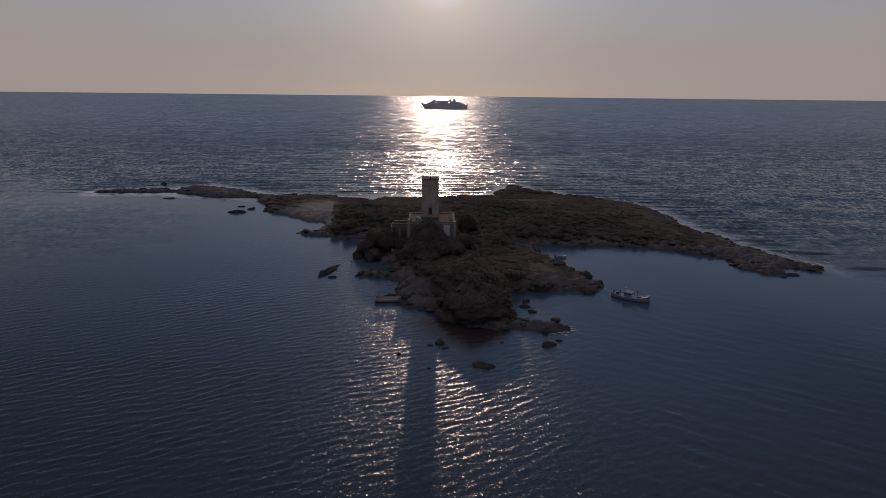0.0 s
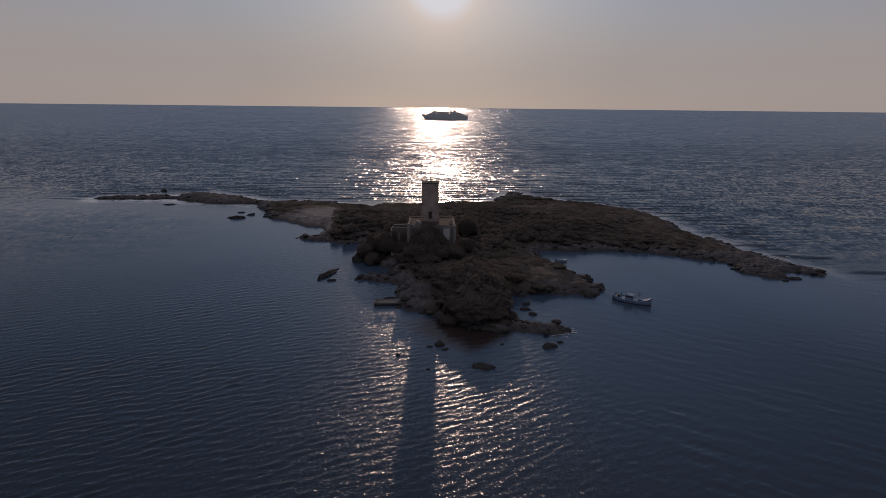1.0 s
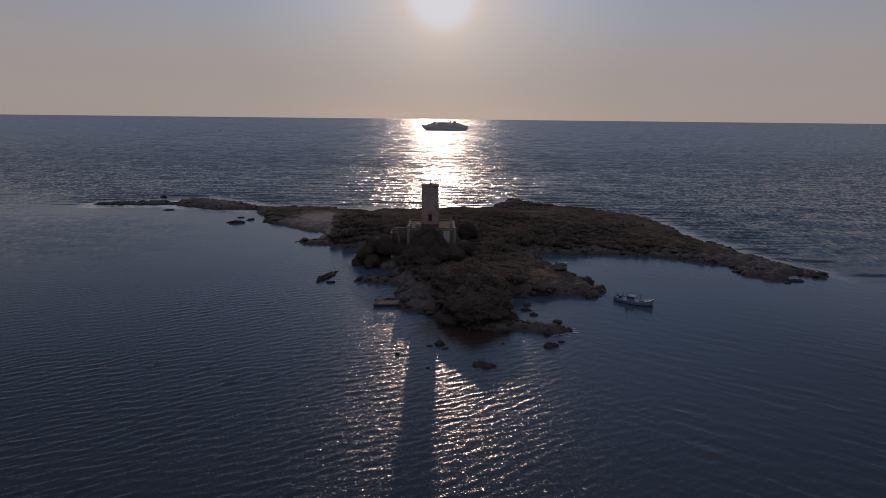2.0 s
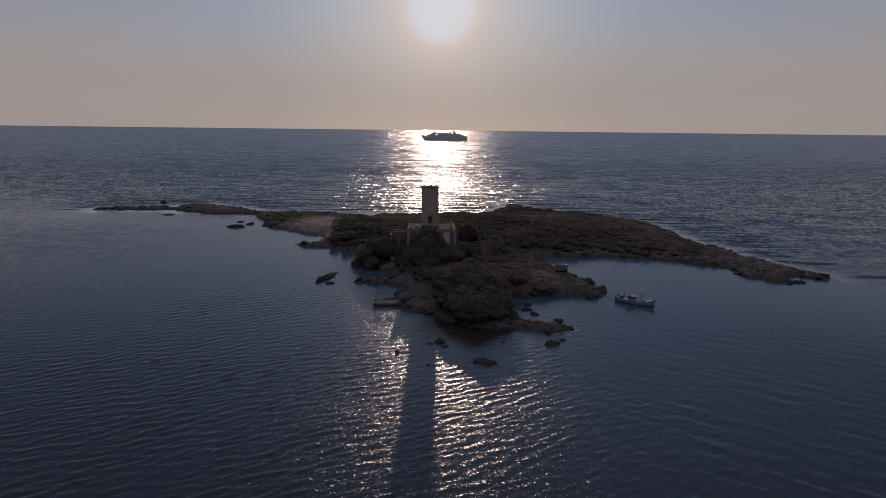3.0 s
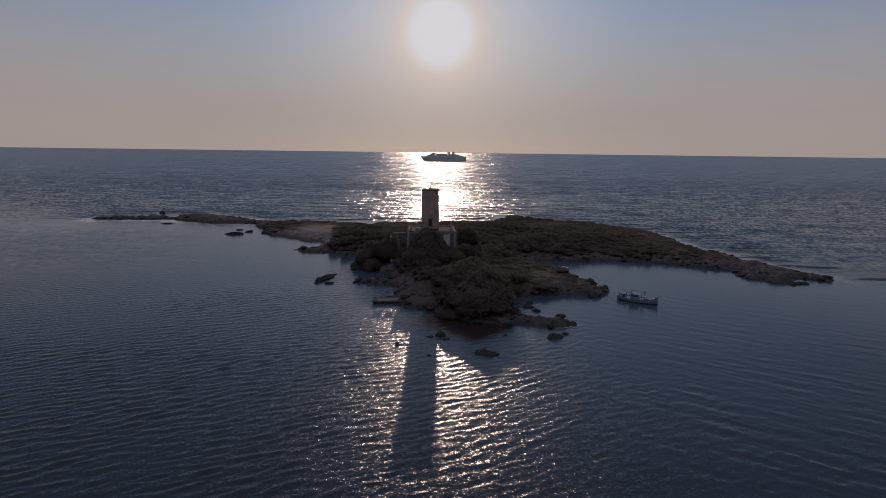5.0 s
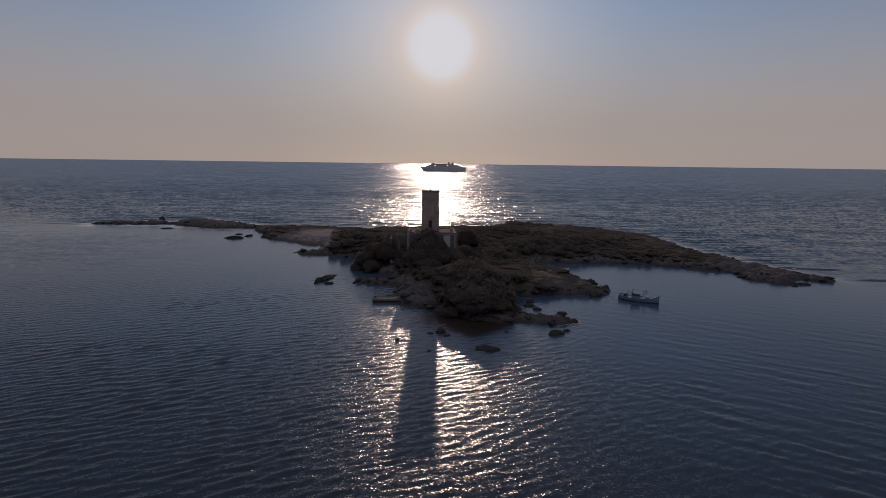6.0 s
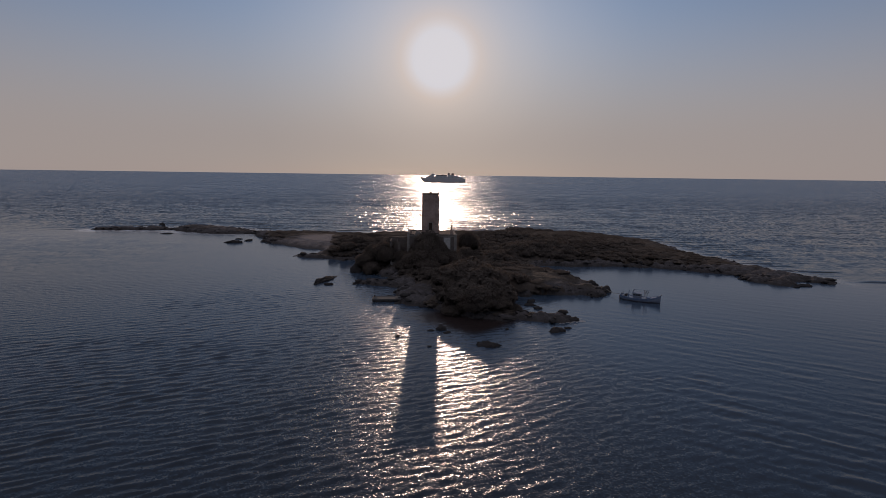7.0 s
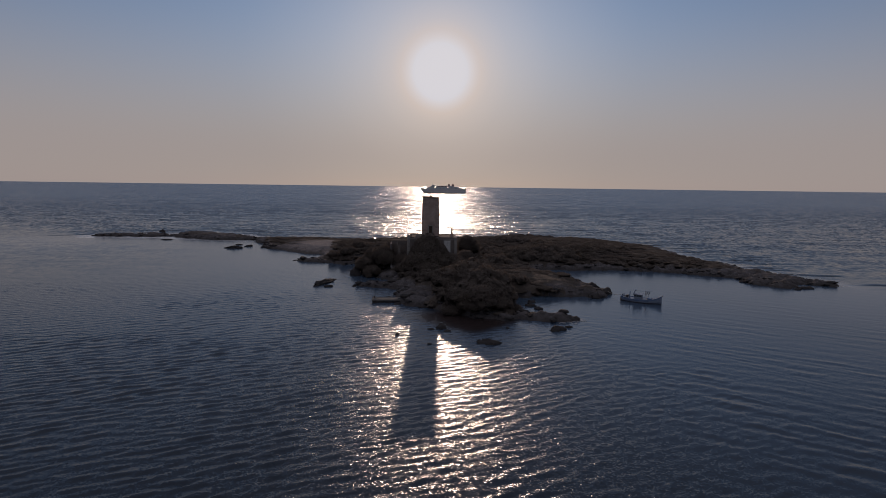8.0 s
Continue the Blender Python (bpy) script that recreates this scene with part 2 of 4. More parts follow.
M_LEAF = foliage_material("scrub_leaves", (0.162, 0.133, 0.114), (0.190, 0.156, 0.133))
M_BARK = speckled("bark", (0.05, 0.04, 0.03), (0.12, 0.09, 0.07), 3.0, 0.9)
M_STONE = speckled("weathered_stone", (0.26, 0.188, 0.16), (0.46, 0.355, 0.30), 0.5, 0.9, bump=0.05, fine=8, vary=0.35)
M_PLASTER = speckled("old_plaster", (0.110, 0.092, 0.081), (0.235, 0.195, 0.173), 0.45, 0.9, bump=0.02, fine=10)
M_WHITEWASH = speckled("whitewashed_wood", (0.42, 0.39, 0.37), (0.62, 0.59, 0.56), 1.2, 0.8, bump=0.01)
M_PALE = speckled("pale_stucco", (0.19, 0.168, 0.152), (0.34, 0.307, 0.279), 0.8, 0.85, bump=0.01, fine=10)
M_TILE = speckled("roof_tile", (0.045, 0.034, 0.030), (0.095, 0.070, 0.060), 0.8, 0.9, vary=0.4)
M_IRON = speckled("rusty_iron", (0.03, 0.025, 0.022), (0.10, 0.06, 0.04), 4.0, 0.7, metal=0.4, bump=0.0)
M_CONCRETE = speckled("old_concrete", (0.085, 0.077, 0.072), (0.19, 0.175, 0.16), 0.7, 0.9, bump=0.03, fine=8)
M_HULL_WHITE = speckled("white_boat_paint", (0.14, 0.165, 0.22), (0.24, 0.275, 0.35), 1.2, 0.45, bump=0.0, place=False)
M_HULL_BLUE = speckled("blue_boat_paint", (0.07, 0.12, 0.22), (0.12, 0.18, 0.30), 1.5, 0.45, bump=0.0, place=False)
M_HULL_DARK = speckled("dark_antifouling", (0.02, 0.015, 0.018), (0.05, 0.04, 0.045), 1.5, 0.6, bump=0.0, place=False)
M_WOOD = speckled("boat_wood", (0.16, 0.09, 0.05), (0.32, 0.19, 0.11), 2.5, 0.6, bump=0.0, place=False)
M_GLASS = speckled("dark_window_glass", (0.015, 0.017, 0.02), (0.03, 0.034, 0.04), 1.0, 0.08, bump=0.0)
M_SHIP = speckled("ship_white_paint", (0.56, 0.53, 0.51), (0.66, 0.63, 0.61), 0.05, 0.5, bump=0.0)
M_SHIP_HULL = speckled("ship_hull_paint", (0.52, 0.48, 0.46), (0.62, 0.58, 0.56), 0.05, 0.5, bump=0.0)
M_SHIP_GLASS = speckled("salted_ship_glass", (0.22, 0.22, 0.23), (0.32, 0.32, 0.33), 0.3, 0.3, bump=0.0)
M_SHIP_RED = speckled("funnel_paint", (0.22, 0.14, 0.12), (0.30, 0.2, 0.17), 0.1, 0.5, bump=0.0)
M_FOAM = speckled("sea_foam", (0.32, 0.31, 0.31), (0.52, 0.51, 0.51), 0.8, 0.8, bump=0.0)
M_ROPE = speckled("rope", (0.35, 0.32, 0.27), (0.5, 0.46, 0.4), 8.0, 0.9, bump=0.0)

# ---------------------------------------------------------------- building blocks


def part(name, bm, material, parent=None, label="", smooth=False):
    """Links a bmesh as one mesh object, under a thing or a part."""
    me = bpy.data.meshes.new(name)
    bm.to_mesh(me)
    bm.free()
    return linked(name, me, material, parent, label, smooth)


def linked(name, me, material, parent=None, label="", smooth=False):
    if material and not me.materials:
        me.materials.append(material)
    if smooth:
        me.polygons.foreach_set("use_smooth", [True] * len(me.polygons))
    ob = new(name, me)
    if parent:
        ob.parent = parent
    if label:
        ob["label"] = label
    return ob


def thing(name, m, label, category, group="", kind=""):
    """An empty at the thing's base, the parent of its parts."""
    ob = new(name)
    ob.matrix_world = m
    return tagged(ob, label, category, group, kind)


def box(bm, x0, x1, y0, y1, z0, z1, bevel=0.0):
    """A box between the given bounds, its edges rounded off by bevel."""
    m = Matrix.LocRotScale(((x0 + x1) / 2, (y0 + y1) / 2, (z0 + z1) / 2), None, (x1 - x0, y1 - y0, z1 - z0))
    made = bmesh.ops.create_cube(bm, size=1.0, matrix=m)["verts"]
    if bevel:
        edges = list({e for v in made for e in v.link_edges})
        bmesh.ops.bevel(bm, geom=edges, offset=bevel, segments=1, affect="EDGES")
    return bm


def boxed(x0, x1, y0, y1, z0, z1, bevel=0.0):
    return box(bmesh.new(), x0, x1, y0, y1, z0, z1, bevel)


def rod(bm, a, b, r0, r1=None, sides=8):
    """A tapered round bar from a to b."""
    a, b = Vector(a), Vector(b)
    m = Matrix.Translation((a + b) / 2) @ (b - a).to_track_quat("Z", "Y").to_matrix().to_4x4()
    bmesh.ops.create_cone(bm, cap_ends=True, segments=sides, radius1=r0, radius2=r0 if r1 is None else r1, depth=(b - a).length, matrix=m)
    return bm


def quads_mesh(name, verts, faces):
    """A mesh from arrays of vertices and of equal-sided faces."""
    me = bpy.data.meshes.new(name)
    nv, (nf, k) = len(verts), faces.shape
    me.vertices.add(nv)
    me.vertices.foreach_set("co", np.ascontiguousarray(verts, dtype=np.float32).ravel())
    me.loops.add(nf * k)
    me.loops.foreach_set("vertex_index", np.ascontiguousarray(faces, dtype=np.int32).ravel())
    me.polygons.add(nf)
    me.polygons.foreach_set("loop_start", np.arange(0, nf * k, k, dtype=np.int32))
    me.update(calc_edges=True)
    me.validate()
    return me


def lattice_noise(x, y, seed=0):
    """Smooth random values from 0 to 1 over the plane, one to a unit cell."""
    x, y = np.asarray(x, float), np.asarray(y, float)
    xi, yi = np.floor(x).astype(np.int64), np.floor(y).astype(np.int64)
    fx, fy = x - xi, y - yi
    fx, fy = fx * fx * (3 - 2 * fx), fy * fy * (3 - 2 * fy)

    def at(i, j):
        h = (i * 374761393 + j * 668265263 + seed * 982451653) & 0xFFFFFFFF
        h = ((h ^ (h >> 13)) * 1274126177) & 0xFFFFFFFF
        return ((h ^ (h >> 16)) & 0xFFFF) / 65535.0

    return (at(xi, yi) * (1 - fx) + at(xi + 1, yi) * fx) * (1 - fy) + (at(xi, yi + 1) * (1 - fx) + at(xi + 1, yi + 1) * fx) * fy


def rough_noise(x, y, size, octaves=4, seed=0):
    """Fractal noise about 0, its largest cells of the given size in metres."""
    total, gain, norm = 0.0, 1.0, 0.0
    for k in range(octaves):
        total = total + gain * (lattice_noise(np.asarray(x) / size, np.asarray(y) / size, seed + k) - 0.5)
        norm, gain, size = norm + gain, gain * 0.55, size / 2.1
    return total / norm


# ---------------------------------------------------------------- island
LOBES = []


def lobe(x0, y0, r0, x1, y1, r1, rise=1.0):
    """A tongue of land: a tapered strip from one round end to the other, and how steeply it rises."""
    LOBES.append((x0, y0, r0, x1, y1, r1, rise))


# the low reef and rock strip in the west
lobe(-153, 245.5, 3.6, -130, 248.5, 4.6, 0.75)
lobe(-130, 248, 3.0, -118, 248, 3.0, 0.55)
lobe(-112, 251, 9.5, -96, 243, 9.5, 0.75)
lobe(-92, 240, 7.0, -78, 237.5, 3.4, 0.6)
lobe(-78, 237, 3.4, -68, 231, 9.0, 0.6)
lobe(-66, 229, 11.0, -54, 222, 18.0, 0.75)
# the beach and the spit
lobe(-50, 217, 18.0, -40, 212, 22.0, 0.75)
lobe(-42.5, 173.5, 2.6, -27, 172.5, 6.5, 0.6)
lobe(-35.5, 184, 3.0, -33, 190, 6.0, 0.6)
lobe(-36, 176, 4.0, -33, 184, 4.5, 0.6)
# the body of the island
lobe(-10, 201, 30.5, 20, 195, 38.5)
lobe(20, 195, 38.5, 55, 199, 40.0)
lobe(40, 246, 10.0, 55, 238, 8.0, 0.7)
# the broken rocky point behind it
lobe(37.5, 254, 3.0, 42.5, 263, 4.4, 0.7)
lobe(48, 250, 2.2, 58, 248, 2.4, 0.6)
# the arm in the east
lobe(71, 179, 26.0, 85, 165, 15.0, 0.75)
lobe(88, 160, 11.5, 98, 146, 7.5, 0.7)
lobe(98, 144, 6.5, 108.5, 138.0, 2.4, 0.6)
lobe(91, 139, 4.5, 94, 136, 5.0, 0.6)
# the southern peninsula with the house
lobe(-3, 160, 20.0, 14, 158, 20.0, 1.1)
lobe(-15.5, 152, 6.5, -10, 150, 9.0, 1.3)
lobe(3, 143, 16.0, 4, 122, 12.0, 1.1)
lobe(-18.5, 131.5, 1.5, -8, 130, 4.0, 0.7)
lobe(5, 121, 13.0, 9.0, 110.0, 9.2, 1.1)
lobe(-3, 112.5, 4.6, 0, 113, 7.0, 0.8)
lobe(15, 101, 3.2, 26, 99.3, 2.2, 0.7)
lobe(24, 133, 17.0, 38.5, 123.0, 4.8, 1.2)
lobe(16, 150, 15.5, 23, 142.5, 13.0, 0.85)


def inland(x, y):
    """Metres from the shore (negative out at sea), and the rise of the nearest land."""
    best, rise = np.full(np.shape(x), -1e9), np.ones(np.shape(x))
    for x0, y0, r0, x1, y1, r1, s in LOBES:
        dx, dy = x1 - x0, y1 - y0
        t = np.clip(((x - x0) * dx + (y - y0) * dy) / max(dx * dx + dy * dy, 1e-6), 0, 1)
        d = r0 + (r1 - r0) * t - np.hypot(x - x0 - t * dx, y - y0 - t * dy)
        h = np.clip(0.5 + 0.5 * (d - best) / 3.0, 0, 1)
        best = best * (1 - h) + d * h + 3.0 * h * (1 - h)
        rise = rise * (1 - h) + s * h
    return best - 0.5, rise


def knoll(x, y):
    """The wooded knoll on the southern point, from 0 to 1."""
    return np.exp(-((x - 9.3) / 6.4) ** 2 - ((y - 118) / 9.0) ** 2)


def ground_height(x, y):
    d, rise = inland(x, y)
    d = d + 3.2 * rough_noise(x, y, 9.0, 4, 3)
    z = np.interp(d, [-8, -2.5, -0.6, 0.0, 0.8, 3.0, 10.0, 22.0, 38.0], [-3.0, -1.6, -0.5, 0.05, 0.75, 1.3, 2.4, 3.8, 4.6]) * np.where(d > 0, rise, 1.0)
    shore = np.exp(-((d - 3) / 6.0) ** 2)
    crag = 0.5 - np.abs(rough_noise(x * 0.6, y, 2.4, 4, 11)) * 4.0
    z = z + shore * (0.9 * rough_noise(x, y, 4.5, 3, 13) + 0.75 * crag) * np.clip(d + 1.5, 0, 1.5) + 0.5 * rough_noise(x, y, 14.0, 3, 21) * np.clip(d / 5, 0, 1)
    # flat ledges of bedded rock
    bed = np.round(z / 0.38) * 0.38
    z = np.where(d > -0.5, z + 0.6 * shore * (bed - z), z)
    z = z + 2.2 * knoll(x, y) * np.clip(d / 5, 0, 1)
    # level ground under the house
    w = np.clip(1.6 - np.hypot((x - 0) / 11.0, (y - 155) / 9.0), 0, 1)
    w = w * w * (3 - 2 * w)
    return z * (1 - w) + 4.2 * w


def height_at(x, y):
    return float(ground_height(np.array([x], float), np.array([y], float))[0])


def build_ground():
    step = 0.5
    xs, ys = np.arange(-168, 122, step), np.arange(84, 276, step)
    X, Y = np.meshgrid(xs, ys)
    Z = ground_height(X, Y)
    nx, ny = len(xs), len(ys)
    idx = np.arange(nx * ny).reshape(ny, nx)
    faces = np.stack([idx[:-1, :-1], idx[:-1, 1:], idx[1:, 1:], idx[1:, :-1]], -1).reshape(-1, 4)
    keep = Z.ravel()[faces].max(1) > -1.0
    faces = faces[keep]
    used = np.unique(faces)
    remap = np.zeros(nx * ny, np.int64)
    remap[used] = np.arange(len(used))
    verts = np.stack([X.ravel(), Y.ravel(), Z.ravel()], 1)[used]
    ob = linked("ground", quads_mesh("ground", verts, remap[faces]), M_GROUND, smooth=True)
    tagged(ob, "low rocky island with weathered limestone shore and dry soil", "island", kind="structure")


build_ground()


# ---------------------------------------------------------------- sea
def wave_height(x, y, chop, openness):
    """The waves: short crests that bend round the island on its lee side, and a low swell outside."""
    lee, sea = 0.0, 0.0
    rng = np.random.default_rng(31)
    # one train bends round the west end of the island, one round the east; they cross off the headland
    east = np.clip((x - 6.0) / 40.0, 0, 1)
    east = east * east * (3 - 2 * east)
    for i in range(40):
        west = i < 26
        length = 0.72 * (2.2 / 0.72) ** ((i / 25) ** 1.2) if west else 1.1 * 4.0 ** ((i - 26) / 13)
        k, turn = 2 * math.pi / length, rng.normal(0.46, 0.24) if west else rng.normal(-0.56, 0.24)
        phase = k * (y * math.cos(turn) - x * math.sin(turn)) + rng.uniform(0, 6.28) + 3.0 * rough_noise(x, y, 9.0 * length, 2, 101 + i)
        lee = lee + (0.033 * (1 - 0.75 * east) if west else 0.021 * east) / k * (np.cos(phase) + 0.25 * np.cos(2 * phase))
    lee = lee * (0.85 + 1.4 * rough_noise(x, y, 16.0, 3, 141))
    for i, (length, steep, skew) in enumerate(((13.0, 0.045, 0.05), (8.5, 0.060, -0.07), (5.5, 0.060, 0.03))):
        k = 2 * math.pi / length
        phase = k * (y + skew * x) + 12.0 * rough_noise(x * 0.4, y, 6.0 * length, 3, 161 + i)
        group = np.clip(0.55 + 2.4 * rough_noise(x * 0.4, y, 5.0 * length, 2, 181 + i), 0.05, 1.5)
        sea = sea + steep / k * group * (np.cos(phase) + 0.3 * np.cos(2 * phase))
    # the grid is too wide for waves beyond the middle
    fine = np.clip((150 - np.abs(x)) / 30, 0, 1)
    return lee * chop * fine * np.clip((190 - y) / 40, 0, 1) * np.clip((y - 28) / 8, 0, 1) * (1 - openness) + sea * openness * fine * np.clip((400 - y) / 100, 0, 1)


def build_sea():
    def lines(stops, low, high):
        mid = [stops[0][0]]
        for (a, step), (b, _) in zip(stops[:-1], stops[1:]):
            mid += list(np.linspace(a, b, max(2, round((b - a) / step) + 1))[1:])
        for at, reach in ((0, low), (-1, high)):
            x, w, out = mid[at], 1.0, []
            while abs(x - reach) > 1e-6:
                w *= 1.35
                x = max(x - w, reach) if reach < x else min(x + w, reach)
                out.append(x)
            mid = out[::-1] + mid if at == 0 else mid + out
        return np.array(mid)

    xs = lines(((-250, 2.5), (-150, 1.0), (-100, 0.42), (100, 1.0), (150, 2.5), (230, 2.5)), -4960.0, 4960.0)
    ys = lines(((28, 0.17), (75, 0.24), (100, 0.34), (125, 0.5), (175, 0.9), (340, 2.0), (400, 2.0)), -4960.0, 4960.0)
    X, Y = np.meshgrid(xs, ys)
    nx, ny = len(xs), len(ys)
    idx = np.arange(nx * ny).reshape(ny, nx)
    faces = np.stack([idx[:-1, :-1], idx[:-1, 1:], idx[1:, 1:], idx[1:, :-1]], -1).reshape(-1, 4)

    def ease(v, lo, hi):
        t = np.clip((v - lo) / (hi - lo), 0, 1)
        return t * t * (3 - 2 * t)

    x, y = X.ravel(), Y.ravel()
    off = -inland(x, y)[0]
    outer_shore = np.interp(x, [-400, -170, -60, 30, 60, 92, 100, 114, 220], [225, 245, 238, 238, 236, 206, 168, 140, 108])
    reach = np.interp(x, [-330, -200, -165, 106, 125, 200], [170, 70, 16, 16, 60, 140])
    openness = ease((y - outer_shore) / reach, -0.2, 1.0) * ease(off, 0, 9)
    # the breeze reaches into both sides of the bay
    breeze = np.maximum(openness, 0.30 * ease(y, 105, 190) * ease(off, 6, 40) * ease(-x, 40, 130) * (y < 400))
    breeze = np.maximum(breeze, 0.22 * ease(x, 85, 150) * ease(y, 55, 125) * ease(off, 6, 30) * (y < 400))
    bay = 32 * ease(x, 8, 36)
    near = ease(-(y + bay), -165, -108) + 0.35 * ease(-y, -105, -45)
    # a dark weedy ledge under water off the southern point
    weed = ease(1.25 - np.hypot((x - 7.5) / (3.0 + 0.75 * np.clip(y - 88, 0, 14)), (y - 98) / 9.5), 0.0, 0.6)
    near = near * (0.75 + 0.25 * ease(off, 2, 20)) * (1 - 0.55 * weed)
    near = near * (1 - 0.3 * ease(np.abs(x), 30, 85))
    # the water under the eastern headland lies sheltered
    near = near * (1 - 0.5 * ease(x, 16, 34) * ease(y, 58, 84))
    # cat's-paws on the bare water by the skerry and over the jetty
    near = near + 0.75 * np.exp(-((x + 24) / 5) ** 2 - ((y - 141) / 9) ** 2) + 0.6 * np.exp(-((x + 11) / 2.5) ** 2 - ((y - 118) / 4) ** 2)
    side = 0.42 * ease(np.abs(x), 60, 190)
    chop = np.maximum(np.maximum(0.23 * openness, near), np.maximum(side, 0.17 + 0.16 * ease(-x, 14, 45)))
    # the sheltered shallows on the near side show their pale bottom
    shoal = np.exp(-(np.maximum(off, 0) / 50.0) ** 2) * ease(outer_shore - y, -4, 14)
    wash = ease(y - outer_shore, -16, -4) * np.exp(-((off - 2.5) / 4.5) ** 2) * (0.8 + 1.2 * rough_noise(x, y, 30.0, 3, 51))
    breakers = ease(y - outer_shore, -10, 4) * np.exp(-((off - 12) / 16.0) ** 2)
    wash = np.clip(wash, 0, 1) * (y < 300) * (1 - 0.6 * ease(x, 50, 80))
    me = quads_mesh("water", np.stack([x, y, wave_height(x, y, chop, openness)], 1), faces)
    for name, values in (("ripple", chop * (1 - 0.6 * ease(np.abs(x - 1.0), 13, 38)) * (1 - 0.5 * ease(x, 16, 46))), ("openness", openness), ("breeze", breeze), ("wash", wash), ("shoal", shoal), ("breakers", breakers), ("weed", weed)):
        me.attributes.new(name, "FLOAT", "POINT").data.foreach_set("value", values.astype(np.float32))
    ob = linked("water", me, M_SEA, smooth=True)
    tagged(ob, "dark blue evening sea with small waves", "sea", kind="structure")


build_sea()
# ---------------------------------------------------------------- scrub
def crown_arrays(rng, count, leaf, squash=0.8, lumps=7, full=0.93):
    """Triangles of a lumpy crown of radius 1 standing on z = 0, as (n, 3, 3): round clumps, and loose leaf sprays over them."""
    centre = rng.normal(size=(lumps, 3))
    centre /= np.linalg.norm(centre, axis=1)[:, None]
    centre[:, 2] = np.abs(centre[:, 2]) * 0.9
    centre *= rng.uniform(0.35, 0.6, (lumps, 1))
    radius = rng.uniform(0.38, 0.62, lumps)
    tris = []
    for c, r in zip(centre, radius):
        q = BALL_V * (r * full) * (1 + 0.10 * rng.normal(size=(len(BALL_V), 1))) + c
        tris.append(q[BALL_F])
    pick = rng.integers(0, lumps, count)
    way = rng.normal(size=(count, 3))
    way /= np.linalg.norm(way, axis=1)[:, None]
    way[:, 2] = np.where(way[:, 2] < -0.35, -way[:, 2], way[:, 2])
    at = centre[pick] + way * radius[pick][:, None] * rng.uniform(0.90, 1.06, (count, 1))
    u = np.cross(way, rng.normal(size=(count, 3)))
    u /= np.linalg.norm(u, axis=1)[:, None] + 1e-9
    v = np.cross(way + 0.6 * rng.normal(size=(count, 3)), u)
    v /= np.linalg.norm(v, axis=1)[:, None] + 1e-9
    s = leaf * rng.uniform(0.6, 1.5, (count, 1))
    tris.append(np.stack([at - u * s - v * s * 0.7, at + u * s - v * s * 0.5, at + v * s * 1.2], 1))
    out = np.concatenate(tris)
    out[..., 2] = np.maximum(out[..., 2] * squash + 0.35, 0.02)
    return out


def ball():
    bm = bmesh.new()
    bmesh.ops.create_icosphere(bm, subdivisions=1, radius=1.0)
    bm.verts.ensure_lookup_table()
    v, f = np.array([x.co for x in bm.verts]), np.array([[x.index for x in p.verts] for p in bm.faces])
    bm.free()
    return v, f


BALL_V, BALL_F = ball()
RNG = np.random.default_rng(7)
CUSHIONS = [crown_arrays(RNG, 320, 0.11, 0.8, 3) for _ in range(6)]
CROWNS = [crown_arrays(RNG, 620, 0.085, 0.8, 9) for _ in range(12)]


def canopy(x, y):
    """Height of the scrub over the ground, 0 where none grows."""
    d, rise = inland(x, y)
    n = rough_noise(x, y, 14.0, 3, 41)
    mound = np.exp(-(((x - 24) / 24) ** 2 + ((y - 190) / 34) ** 2))
    top = 4.5 + 1.7 * mound - np.clip((x - 45) / 20, 0, 2.0) - 1.9 * np.clip((-25 - x) / 20, 0, 1) + 3.6 * n
    top = top + 3.2 * np.exp(-((x + 27) / 8) ** 2 - ((y - 173) / 12) ** 2)
    top = top + 4.3 * knoll(x, y)
    south = np.clip((150 - y) / 12, 0, 1)
    edge = np.clip((d - (2.2 - 1.6 * south) + 4 * n) / (4.5 - 2.5 * south), 0, 1)
    h = edge * np.clip(top - ground_height(x, y), 0.8, 5.4) * (1 - 0.45 * np.clip((x - 66) / 16, 0, 1))
    h = h * (1 - 0.75 * np.exp(-((x - 31) / 10) ** 2 - ((y - 147) / 12) ** 2))
    # the windward slope is cut low by the wind
    h = h * (1 - 0.55 * np.clip((y - 198) / 14, 0, 1) * np.clip((64 - x) / 26, 0, 1))
    bare = np.zeros(np.shape(x))
    # beach, rock shelves, the bare ends of the arms and the yard of the house stay open
    for cx, cy, rx, ry in ((-49, 198, 14, 20), (-128, 248, 42, 22), (104, 140, 17, 16), (-4.5, 115, 7.0, 11.0), (-7.5, 127, 5.5, 8.5), (31, 127, 9, 7), (58, 158, 14, 4), (-11, 138.5, 3.5, 6), (37, 124, 8, 9), (0, 152, 8.5, 7.5),
                           (-18, 132, 8, 5), (22, 99.5, 10, 4.5), (-42, 173, 7, 6), (80, 149, 18, 7), (40, 158, 14, 4), (41, 261, 10, 9), (53, 250, 9, 4)):
        bare = np.maximum(bare, np.clip(2.2 * (1.15 - np.hypot((x - cx) / rx, (y - cy) / ry)), 0, 1))
    return h * (1 - bare)


